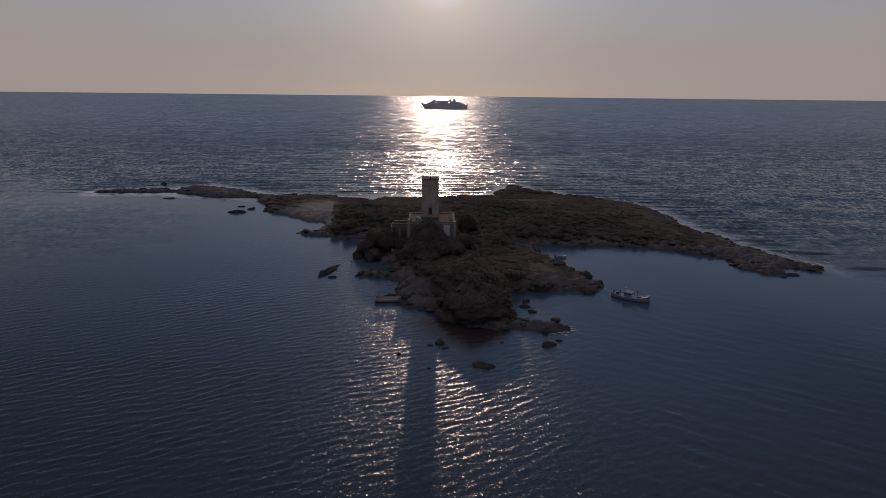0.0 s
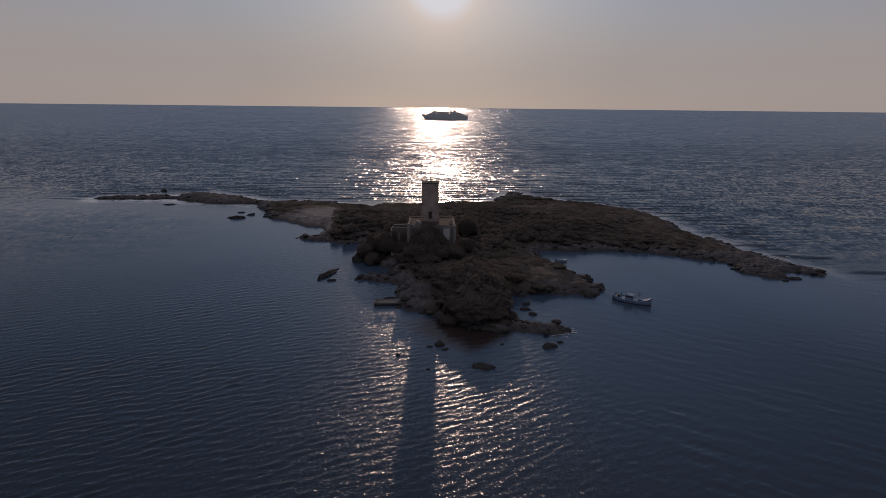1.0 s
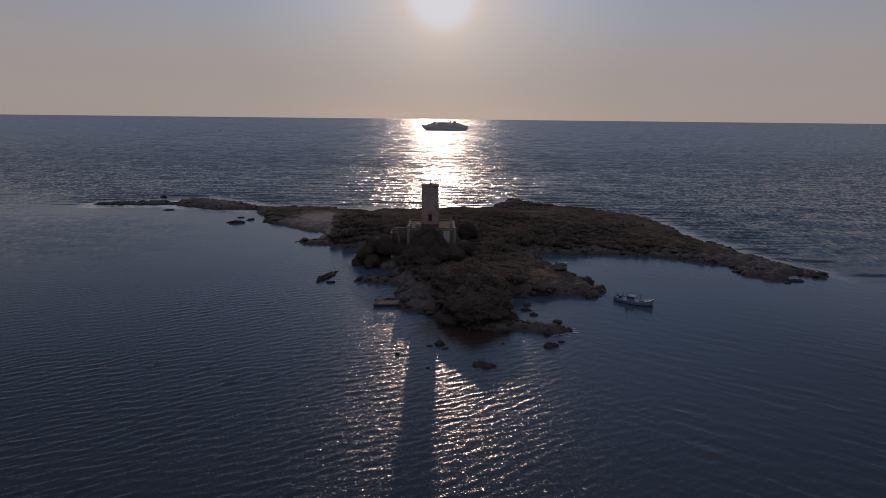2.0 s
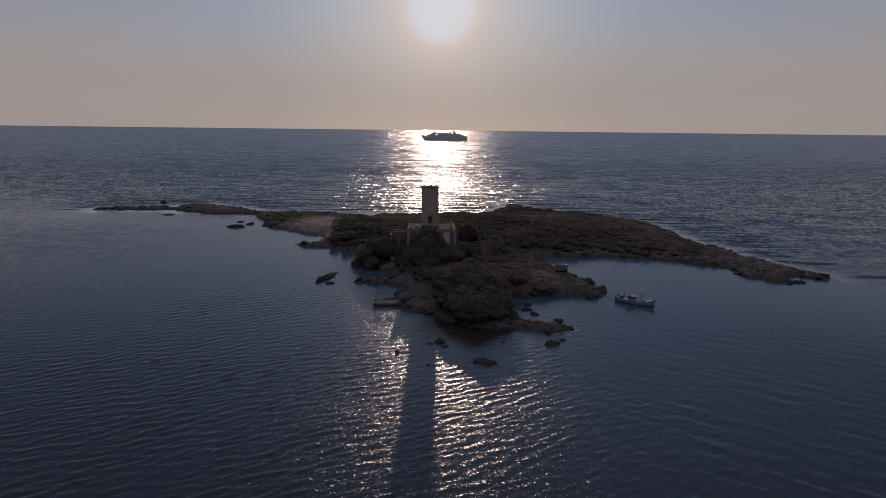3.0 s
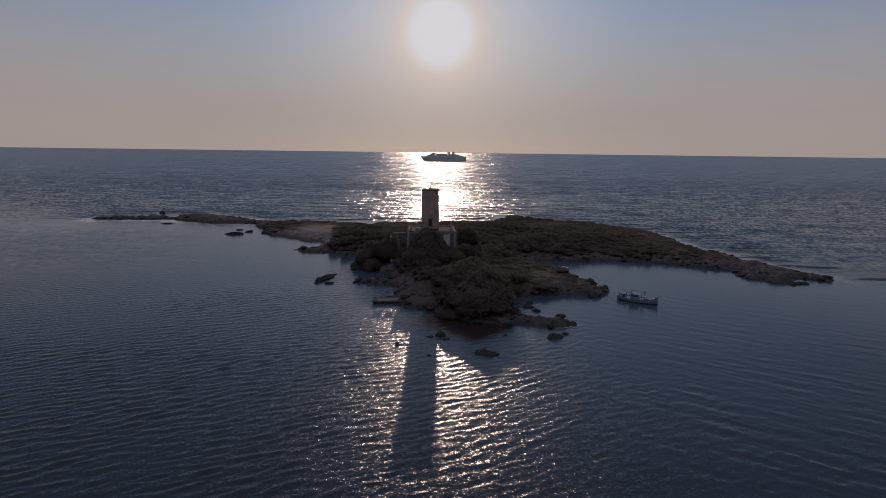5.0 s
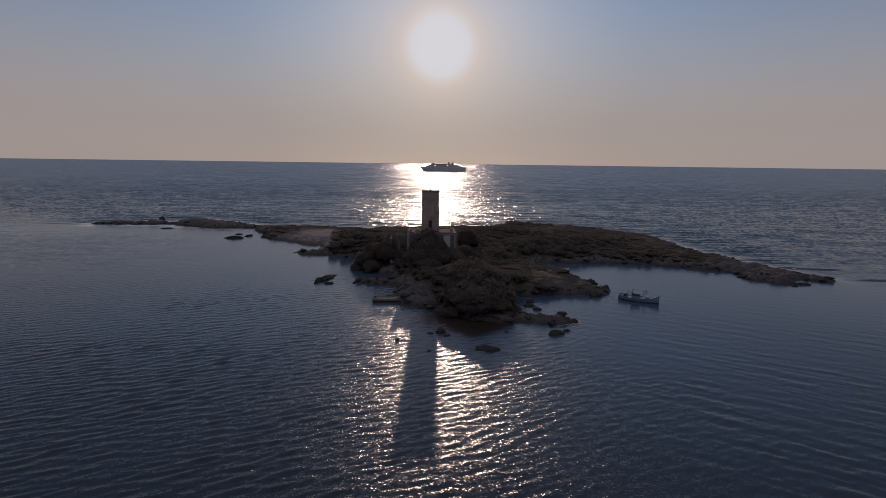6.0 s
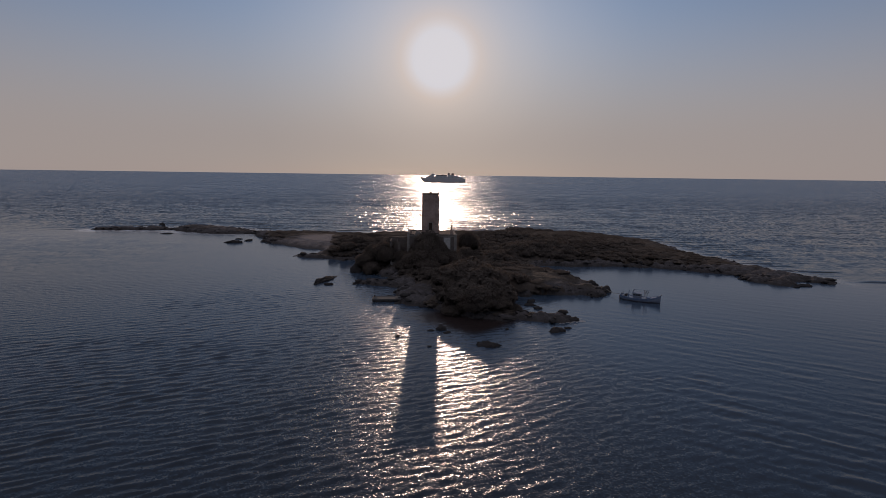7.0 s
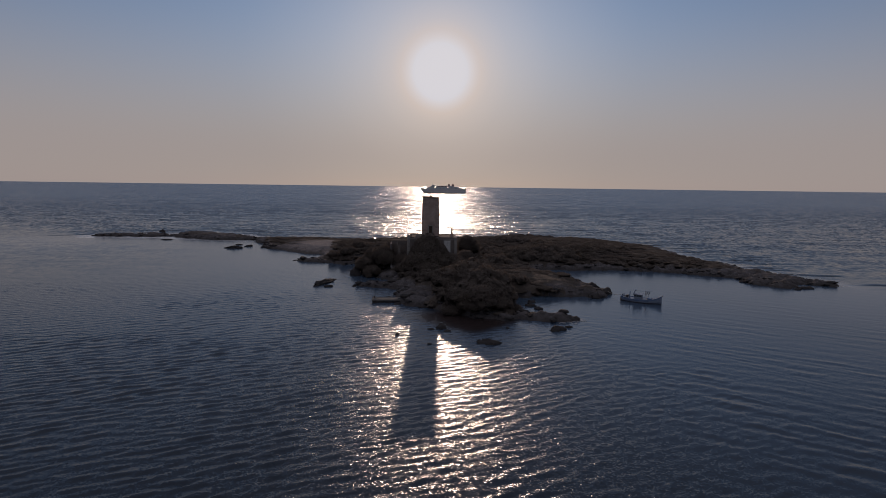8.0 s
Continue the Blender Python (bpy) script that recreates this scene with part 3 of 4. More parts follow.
def underwood(rng):
    """Triangles of the closed, lumpy mass of twigs and leaves below the crowns, as (n, 3, 3)."""
    xs, ys = np.arange(-120, 112, 0.8), np.arange(98, 262, 0.8)
    X, Y = np.meshgrid(xs, ys)
    X, Y = X + rng.uniform(-0.25, 0.25, X.shape), Y + rng.uniform(-0.25, 0.25, Y.shape)
    H = canopy(X, Y)
    lump = 0.34 + 0.4 * rough_noise(X, Y, 3.2, 3, 201)
    Z = ground_height(X, Y) - 0.3 + np.where(H > 0.3, 0.3 + H * lump, 0.0)
    P = np.stack([X, Y, Z], -1)
    ok = H > 0.3
    a, b, c, d = P[:-1, :-1], P[:-1, 1:], P[1:, 1:], P[1:, :-1]
    use = ok[:-1, :-1] | ok[:-1, 1:] | ok[1:, 1:] | ok[1:, :-1]
    return np.concatenate([np.stack([a, b, c], 2)[use], np.stack([a, c, d], 2)[use]])


def build_scrub():
    rng = np.random.default_rng(11)
    step = 2.5
    X, Y = np.meshgrid(np.arange(-120, 112, step), np.arange(98, 262, step))
    X = X.ravel() + rng.uniform(-0.9, 0.9, X.size)
    Y = Y.ravel() + rng.uniform(-0.9, 0.9, Y.size)
    H = canopy(X, Y)
    keep = H > 0.45
    X, Y, H = X[keep], Y[keep], H[keep]
    Z = ground_height(X, Y)
    out = []
    for x, y, z, h in zip(X, Y, Z, H):
        q = CROWNS[rng.integers(0, 12)]
        h = h * rng.uniform(0.75, 1.25)
        r = min(max(1.7, 0.75 * h), 3.3) * rng.uniform(0.85, 1.3)
        a = rng.uniform(0, 2 * math.pi)
        rot = np.array([[math.cos(a), -math.sin(a), 0], [math.sin(a), math.cos(a), 0], [0, 0, 1]])
        out.append((q @ rot.T) * np.array([r, r, h * 0.85]) + np.array([x, y, z - 0.15]))
    # low wind-cut cushions where the taller scrub gives out
    X, Y = np.meshgrid(np.arange(38, 112, 1.45), np.arange(120, 246, 1.45))
    X = X.ravel() + rng.uniform(-0.6, 0.6, X.size)
    Y = Y.ravel() + rng.uniform(-0.6, 0.6, Y.size)
    H = canopy(X, Y)
    keep = (H > 0.35) & (H < 2.1)
    X, Y, H = X[keep], Y[keep], H[keep]
    for x, y, z, h in zip(X, Y, ground_height(X, Y), H):
        q = CUSHIONS[rng.integers(0, 6)]
        r = rng.uniform(0.8, 1.5)
        a = rng.uniform(0, 2 * math.pi)
        rot = np.array([[math.cos(a), -math.sin(a), 0], [math.sin(a), math.cos(a), 0], [0, 0, 1]])
        out.append((q @ rot.T) * np.array([r, r, min(0.6 * h, 1.0) * rng.uniform(0.7, 1.3)]) + np.array([x, y, z - 0.2]))
    quads = np.concatenate([underwood(rng), *out])
    n = len(quads)
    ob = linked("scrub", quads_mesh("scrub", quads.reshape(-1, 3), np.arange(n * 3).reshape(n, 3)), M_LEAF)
    tagged(ob, "dense dark green maquis scrub with dry brown tops", "scrub", kind="stuff")
    return n


build_scrub()


# ---------------------------------------------------------------- trees by the house
def build_tree(x, y, tall, wide, label):
    """A wind-bent small tree: a tapered trunk with limbs and a crown of leaf clumps."""
    rng = np.random.default_rng(int(abs(x * 31 + y * 17)))
    z = height_at(x, y)
    t = thing("tree", pose(x, y, z - 0.1), label, "tree", "trees round the house")
    bm = bmesh.new()
    rod(bm, (0, 0, 0), (0.2, 0.1, tall * 0.4), 0.22, 0.14)
    for k in range(5):
        a = 1.26 * k + rng.uniform(-0.3, 0.3)
        rod(bm, (0.2, 0.1, tall * (0.25 + 0.03 * k)), (0.55 * wide * math.cos(a), 0.55 * wide * math.sin(a), tall * 0.62), 0.11, 0.04, 6)
    part("trunk", bm, M_BARK, t, "thin crooked trunk with limbs")
    q = crown_arrays(rng, 7500, 0.044, 0.85, 36, 0.78) * np.array([wide, wide, tall * 0.86]) + np.array([0, 0, 0.06 * tall])
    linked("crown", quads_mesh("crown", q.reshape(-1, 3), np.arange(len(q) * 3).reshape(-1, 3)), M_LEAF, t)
    return t


for tx, ty, tt, tw in ((-1.2, 142.2, 9.0, 5.0), (-4.2, 141.6, 6.2, 3.2), (2.0, 141.2, 6.4, 3.6), (1.2, 138.6, 4.8, 4.4), (-3.2, 138.8, 5.2, 4.6), (-6.8, 139.6, 3.2, 3.0), (6.0, 139.8, 4.2, 4.0), (-1.0, 136.4, 3.6, 4.2), (9.6, 145.0, 5.0, 3.2), (-8.4, 145.8, 3.8, 2.5), (-12.6, 146.4, 4.4, 2.6), (-13.5, 148.5, 5.6, 3.4),
                       (-17.0, 152.0, 5.0, 3.2), (11.5, 160.0, 6.0, 3.6), (-11.5, 160.5, 5.2, 3.4), (9.8, 103.0, 3.5, 3.8), (13.6, 104.4, 3.2, 3.4), (6.0, 104.8, 3.2, 3.4), (4.6, 102.8, 2.2, 2.7), (7.6, 101.6, 2.4, 2.9), (10.6, 101.2, 2.4, 2.9), (13.6, 102.2, 2.2, 2.7), (16.4, 104.6, 2.1, 2.5), (-19.0, 148.5, 4.0, 3.0), (-16.5, 144.5, 3.6, 2.8)):
    build_tree(tx, ty, tt, tw, "dense evergreen tree with a rounded dark crown")


# ---------------------------------------------------------------- lighthouse
def build_lighthouse():
    t = thing("lighthouse", pose(-0.2, 155.6, 10.2), "square weathered stone lighthouse tower with a thin lantern pole", "lighthouse")
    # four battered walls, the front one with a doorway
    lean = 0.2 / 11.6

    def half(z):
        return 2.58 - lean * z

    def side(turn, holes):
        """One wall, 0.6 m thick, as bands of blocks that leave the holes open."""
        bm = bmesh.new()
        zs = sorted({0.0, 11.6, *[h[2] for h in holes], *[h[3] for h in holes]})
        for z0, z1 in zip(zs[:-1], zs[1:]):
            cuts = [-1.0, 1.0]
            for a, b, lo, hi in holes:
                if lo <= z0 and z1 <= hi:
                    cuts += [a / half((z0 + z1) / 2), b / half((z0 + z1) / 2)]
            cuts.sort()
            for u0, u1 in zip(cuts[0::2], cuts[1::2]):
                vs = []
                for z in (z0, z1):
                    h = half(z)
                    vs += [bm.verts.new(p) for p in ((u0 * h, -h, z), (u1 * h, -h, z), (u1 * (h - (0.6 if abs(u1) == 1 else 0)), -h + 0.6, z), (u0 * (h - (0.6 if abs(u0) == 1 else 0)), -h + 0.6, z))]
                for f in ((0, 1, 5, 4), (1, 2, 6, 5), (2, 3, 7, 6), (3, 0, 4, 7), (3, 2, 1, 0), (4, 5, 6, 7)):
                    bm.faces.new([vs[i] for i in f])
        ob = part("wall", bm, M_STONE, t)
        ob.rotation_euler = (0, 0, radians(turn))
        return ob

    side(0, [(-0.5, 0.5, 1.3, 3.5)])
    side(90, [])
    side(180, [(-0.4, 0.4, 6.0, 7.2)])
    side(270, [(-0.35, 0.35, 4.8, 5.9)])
    part("floor", boxed(-1.9, 1.9, -1.9, 1.9, 11.3, 11.58), M_ROCK, t)
    corn = part("cornice", boxed(-2.48, 2.48, -2.48, 2.48, 11.6, 11.85, 0.05), M_STONE, t)
    part("cornice_lip", boxed(-2.58, 2.58, -2.58, 2.58, 11.85, 12.05, 0.04), M_ROCK, corn)
    # long and short corner stones by turns, worn to different depths
    rng = random.Random(3)
    for k in range(4):
        z, j = 0.3, 0
        while z < 11.0:
            tall = rng.uniform(0.5, 0.72)
            a, b = (1.05, 0.6) if j % 2 else (0.6, 1.05)
            h, out = half(z + tall / 2), rng.uniform(0.03, 0.09)
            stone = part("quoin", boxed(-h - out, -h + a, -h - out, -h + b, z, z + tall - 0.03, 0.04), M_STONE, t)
            stone.rotation_euler = (0, 0, radians(90 * k))
            z, j = z + tall, j + 1
    for k in range(4):
        for j in range(6):
            u = -2.4 + 4.8 * j / 6 + rng.uniform(-0.06, 0.06)
            p = ((u, -2.42), (2.42, u), (-u, 2.42), (-2.42, -u))[k]
            part("railing_post", rod(bmesh.new(), (*p, 12.04), (p[0] + rng.uniform(-0.03, 0.03), p[1], 12.04 + rng.uniform(0.15, 0.38)), 0.035, 0.03, 6), M_IRON, t)
    frame_ = bmesh.new()
    for x0, x1, z0, z1 in ((-0.82, -0.5, 1.1, 3.75), (0.5, 0.82, 1.1, 3.75), (-0.5, 0.5, 3.5, 3.8)):
        box(frame_, x0, x1, -half(2.4) - 0.07, -half(2.4) + 0.2, z0, z1, 0.02)
    door = part("doorway", frame_, M_PALE, t, "pale stone door surround")
    part("door", boxed(-0.5, 0.5, -half(2.4) + 0.3, -half(2.4) + 0.38, 1.3, 3.5), M_IRON, door, "dark weathered wooden door")
    lamp = part("lantern_pole", rod(bmesh.new(), (0, 0, 12.0), (0, 0, 13.25), 0.1, 0.06), M_IRON, t, "thin dark lantern pole")
    bm = bmesh.new()
    bmesh.ops.create_uvsphere(bm, u_segments=12, v_segments=8, radius=0.2, matrix=pose(0, 0, 13.35))
    part("lantern", bm, M_PALE, lamp, "small white lantern")
    part("lantern_base", boxed(-0.4, 0.4, -0.4, 0.4, 12.05, 12.4, 0.05), M_CONCRETE, t)
    return t


build_lighthouse()


def wall_with_holes(x0, x1, z0, z1, y0, y1, holes):
    """An upright wall along x with rectangular openings (x0, x1, z0, z1) through it."""
    bm = bmesh.new()
    zs = sorted({z0, z1, *[h[2] for h in holes], *[h[3] for h in holes]})
    for lo, hi in zip(zs[:-1], zs[1:]):
        cuts = [x0, x1]
        for a, b, c, d in holes:
            if c <= lo and hi <= d:
                cuts += [a, b]
        cuts.sort()
        for a, b in zip(cuts[0::2], cuts[1::2]):
            box(bm, a, b, y0, y1, lo, hi)
    return bm


def build_house():
    h = thing("keepers_house", pose(0.25, 151.0, 4.0), "ruined keeper's house with pale plastered corners round the tower", "house")
    W, F, B, T = 6.9, -5.0, 8.0, 6.9
    front = part("front_wall", wall_with_holes(-W, W, 0, T, F, F + 0.55, [(3.45, 5.15, 3.0, 6.2), (-5.0, -3.6, 2.8, 5.6), (-0.8, 0.8, 0.0, 4.8)]), M_PLASTER, h)
    part("back_wall", wall_with_holes(-W, W, 0, T, B - 0.55, B, [(-4.2, -2.8, 2.4, 4.8), (2.8, 4.2, 2.4, 4.8)]), M_PLASTER, h)
    for x0 in (-W, W - 0.55):
        part("side_wall", boxed(x0, x0 + 0.55, F + 0.55, B - 0.55, 0, T - 0.1), M_PLASTER, h)
    part("flat_roof", boxed(-W + 0.55, W - 0.55, F + 0.55, B - 0.55, 6.35, 6.7), M_TILE, h)
    # pale corner pilasters and the string course
    for x0, x1, top in ((-W - 0.08, -W + 0.62, T + 0.75), (W - 0.62, W + 0.08, T + 0.25)):
        part("pilaster", boxed(x0, x1, F - 0.1, F + 0.62, 0, top, 0.05), M_PALE, h, "pale plastered corner pilaster")
    part("string_course", boxed(-W + 0.63, W - 0.63, F - 0.07, F + 0.2, T - 0.42, T - 0.2, 0.03), M_PALE, h)
    rng = random.Random(8)
    x = -W + 0.7
    while x < W - 1.3:
        w = rng.uniform(0.5, 1.2)
        part("parapet_stone", boxed(x, x + w - 0.03, F + 0.02, F + 0.5, T, T + rng.uniform(0.08, 0.34), 0.03), M_PLASTER, h)
        x += w
    # closed pale shutters in the window on the right-hand side
    sh = part("window_frame", wall_with_holes(3.25, 5.35, 2.85, 6.38, F - 0.06, F + 0.1, [(3.45, 5.15, 3.0, 6.2)]), M_PALE, front)
    for a, b in ((3.46, 4.28), (4.32, 5.14)):
        part("shutter", boxed(a, b, F - 0.05, F + 0.02, 3.02, 6.18, 0.01), M_WHITEWASH, front, "pale weathered shutter")
    # what is left of the roof works
    bm = bmesh.new()
    box(bm, -4.9, -2.9, -2.6, -1.2, 6.65, 7.5, 0.08)
    for v in bm.verts:
        if v.co.z > 7.0:
            v.co.z += 0.95 - 0.75 * abs(v.co.x + 4.1)
            v.co.x = -4.0 + (v.co.x + 4.0) * 0.5
    part("chimney_hood", bm, M_PALE, h, "pale gabled chimney hood")
    part("chimney", boxed(-6.2, -5.7, -3.4, -2.9, 6.65, 7.9, 0.04), M_STONE, h)
    spire = bmesh.new()
    box(spire, 5.2, 6.05, -1.45, -0.6, 6.65, 7.7, 0.05)
    rod(spire, (5.62, -1.02, 7.7), (5.62, -1.02, 9.5), 0.34, 0.12, 6)
    part("finial", spire, M_STONE, h, "pointed stone finial")
    return h


build_house()


def build_annex():
    a = thing("ruined_annex", pose(-9.2, 148.4, 4.0), "roofless ruined annex with two dark arched openings", "ruin")
    bm = bmesh.new()
    # piers and arch stones round two openings
    for x0, x1 in ((-2.6, -2.1), (-0.3, 0.3), (2.1, 2.5)):
        box(bm, x0, x1, -0.3, 0.3, 0, 4.2)
    for cx in (-1.2, 1.2):
        for k in range(9):
            u = math.pi * (k + 0.5) / 9
            w = 0.9 if cx < 0 else 0.9
            x0, x1 = cx - w * math.cos(math.pi * k / 9), cx - w * math.cos(math.pi * (k + 1) / 9)
            box(bm, x0, x1, -0.3, 0.3, 4.2 + 0.9 * math.sin(u), 5.75)
    part("arcade_wall", bm, M_PLASTER, a)
    part("side_wall", boxed(-2.6, -2.1, 0.3, 6.0, 0, 4.9, 0.05), M_PLASTER, a)
    part("back_wall", boxed(-2.1, 2.0, 5.5, 6.0, 0, 5.4, 0.05), M_PLASTER, a)
    part("coping", boxed(-2.7, 2.45, -0.36, 0.36, 5.75, 5.9, 0.03), M_ROCK, a)
    return a


build_annex()


def build_gatepost():
    z = height_at(-10.8, 145.2)
    g = thing("gatepost", pose(-10.8, 145.2, z - 0.2, 0, -16, 0), "pale broken gatepost with a leaning stub of wall", "gatepost")
    part("shaft", boxed(-0.3, 0.3, -0.3, 0.3, 0, 2.4, 0.05), M_PALE, g)
    part("cap", boxed(-0.38, 0.38, -0.38, 0.38, 2.4, 2.6, 0.04), M_PALE, g)
    bm = boxed(0.3, 1.1, -0.2, 0.2, 0, 1.3, 0.05)
    part("wall_stub", bm, M_PLASTER, g)


build_gatepost()


# ---------------------------------------------------------------- shore
def build_rock(x, y, length, width, height, turn=0.0, seed=0, name="rock", label="dark wave-worn rock standing out of the water", group="offshore rocks", z=None):
    """A craggy boulder with ledges, its foot under water."""
    bm = bmesh.new()
    bmesh.ops.create_icosphere(bm, subdivisions=4 if length > 4 else 3, radius=1.0)
    for v in bm.verts:
        p = v.co.copy()
        n = noise.fractal(p * 1.3 + Vector((seed * 7.1, seed * 3.3, 0)), 0.8, 2.0, 4)
        r = noise.fractal(p * 3.5 + Vector((seed * 2.1, 9.0, seed)), 0.7, 2.0, 3)
        v.co = p * (1 + 0.38 * n + 0.24 * r)
        step = round(v.co.z * 5) / 5
        v.co.z = v.co.z * 0.6 + step * 0.4
    for v in bm.verts:
        v.co = Vector((v.co.x * length / 2, v.co.y * width / 2, v.co.z * height * (1.0 if v.co.z > 0 else 0.8)))
    ob = part(name, bm, M_ROCK, None, "", True)
    ob.matrix_world = pose(x, y, -0.12 * height if z is None else z, 0, 0, turn)
    return tagged(ob, label, "rock", group)


build_rock(-27.8, 134.2, 9.6, 2.0, 0.9, 71, 1, label="long dark skerry with a jagged crest in calm water")
build_rock(-25.8, 129.6, 2.4, 1.2, 0.5, 20, 2)
build_rock(-77.2, 204.8, 6.6, 2.6, 1.0, 14, 3, label="flat dark reef slab awash in the bay")
build_rock(-73.6, 211.0, 3.4, 1.8, 0.7, 60, 4)
build_rock(-79.0, 215.4, 2.8, 1.0, 0.5, 10, 5)
build_rock(-63.8, 205.3, 1.6, 1.1, 0.7, 0, 6)
build_rock(-67.9, 211.3, 1.3, 0.9, 0.5, 0, 7)
build_rock(-44.2, 194.2, 1.5, 1.0, 0.5, 0, 8)
build_rock(-116.2, 231.7, 4.2, 1.1, 0.45, 8, 9)
build_rock(-136.6, 268.0, 2.8, 2.0, 1.3, 0, 10, label="upright dark rock in the surf behind the reef")
build_rock(9.5, 83.2, 3.5, 1.9, 0.75, -14, 11, label="low rounded rock awash off the headland")
build_rock(1.8, 92.0, 1.9, 1.8, 0.8, 0, 12)
build_rock(2.9, 90.1, 1.3, 0.8, 0.35, 20, 13)
build_rock(0.0, 91.2, 1.2, 0.7, 0.3, 0, 14)
build_rock(-5.9, 87.6, 0.9, 0.6, 0.4, 0, 15)
build_rock(14.0, 92.3, 0.8, 0.5, 0.3, 0, 16)
build_rock(-0.3, 82.4, 0.7, 0.4, 0.25, 0, 17)
build_rock(22.9, 91.3, 3.4, 1.8, 0.8, 14, 18)
build_rock(25.4, 93.1, 1.4, 0.8, 0.4, 0, 19)
build_rock(98.6, 132.2, 4.0, 1.8, 0.6, 0, 20)
build_rock(95.0, 130.6, 2.4, 1.2, 0.4, 10, 21)
build_rock(22.3, 113.0, 2.2, 1.3, 0.7, 30, 22, label="dark rock in the shallow cove")
build_rock(21.6, 110.0, 2.6, 1.1, 0.55, 0, 23, label="dark rock in the shallow cove")
build_rock(22.8, 107.2, 1.8, 1.1, 0.6, -20, 24, label="dark rock in the shallow cove")
build_rock(-9.6, 117.0, 2.4, 0.8, 0.35, 5, 25)
build_rock(40.6, 131.0, 4.4, 5.0, 1.5, 30, 26, label="dark undercut boulder at the end of the headland")
build_rock(42.4, 124.2, 3.6, 4.0, 1.4, 0, 27, label="dark undercut boulder at the end of the headland")
build_rock(39.0, 119.4, 4.6, 2.6, 1.2, 15, 28, label="dark undercut boulder at the end of the headland")
build_rock(-21.2, 147.2, 3.4, 4.6, 2.4, 0, 29, label="steep dark cliff block at the water's edge")
build_rock(41.5, 265.0, 6.0, 3.4, 1.3, 20, 31, label="jagged dark rock at the end of the outer point")
build_rock(46.4, 258.6, 4.4, 2.0, 0.9, -15, 32)
build_rock(35.6, 257.4, 3.4, 1.6, 0.7, 30, 33)
build_rock(51.5, 253.6, 3.6, 1.5, 0.7, 0, 34)
build_rock(27.8, 98.4, 2.6, 1.8, 0.7, 0, 30)


def build_boulders():
    """Broken rock along all the shores, in one mesh."""
    rng = np.random.default_rng(23)
    shapes = []
    for k in range(6):
        bm = bmesh.new()
        bmesh.ops.create_icosphere(bm, subdivisions=2, radius=1.0)
        for v in bm.verts:
            v.co *= 1 + 0.5 * noise.fractal(v.co * 1.4 + Vector((k * 5.0, k, 0)), 0.8, 2.0, 3)
            v.co.z = 0.6 * v.co.z + 0.4 * round(v.co.z * 3) / 3
        bm.faces.ensure_lookup_table()
        shapes.append((np.array([v.co for v in bm.verts]), np.array([[v.index for v in f.verts] for f in bm.faces])))
        bm.free()
    X, Y = rng.uniform(-165, 115, 14000), rng.uniform(92, 268, 14000)
    D, _ = inland(X, Y)
    D = D + 3.2 * rough_noise(X, Y, 9.0, 4, 3)
    keep = (D > -0.9) & (D < 2.6) & (np.hypot((X + 42) / 20, (Y - 195) / 20) > 1)
    X, Y, D = X[keep], Y[keep], D[keep]
    Z = ground_height(X, Y)
    verts, faces, n = [], [], 0
    for x, y, z in zip(X, Y, Z):
        vs, fs = shapes[rng.integers(0, 6)]
        size = 0.22 + 0.7 * rng.uniform() ** 3
        a = rng.uniform(0, 6.28)
        c, t = math.cos(a), math.sin(a)
        q = vs * np.array([size * rng.uniform(1.1, 2.4), size, size * rng.uniform(0.3, 0.55)])
        q = np.stack([q[:, 0] * c - q[:, 1] * t + x, q[:, 0] * t + q[:, 1] * c + y, q[:, 2] + max(z, -0.3) + 0.1 * size], 1)
        verts.append(q)
        faces.append(fs + n)
        n += len(vs)
    ob = linked("shore_boulders", quads_mesh("shore_boulders", np.concatenate(verts), np.concatenate(faces)), M_ROCK)
    tagged(ob, "jumble of dark weathered boulders along the waterline", "boulders", kind="stuff")


build_boulders()


def build_jetty():
    j = thing("jetty", pose(-9.6, 113.4, 0, 0, 0, 2), "low old concrete jetty running out from the rocks", "jetty")
    part("slab", boxed(-3.4, 3.4, -1.3, 1.3, 0.35, 0.75, 0.06), M_CONCRETE, j)
    for x0, x1 in ((-3.3, -1.15), (-1.1, 1.1), (1.15, 3.35)):
        part("footing_block", boxed(x0, x1, -1.2, 1.2, -0.8, 0.35, 0.05), M_ROCK, j, "dark wet stone footing")
    part("bollard", rod(bmesh.new(), (-2.9, 0.6, 0.75), (-2.9, 0.6, 1.15), 0.13, 0.16), M_IRON, j)


build_jetty()


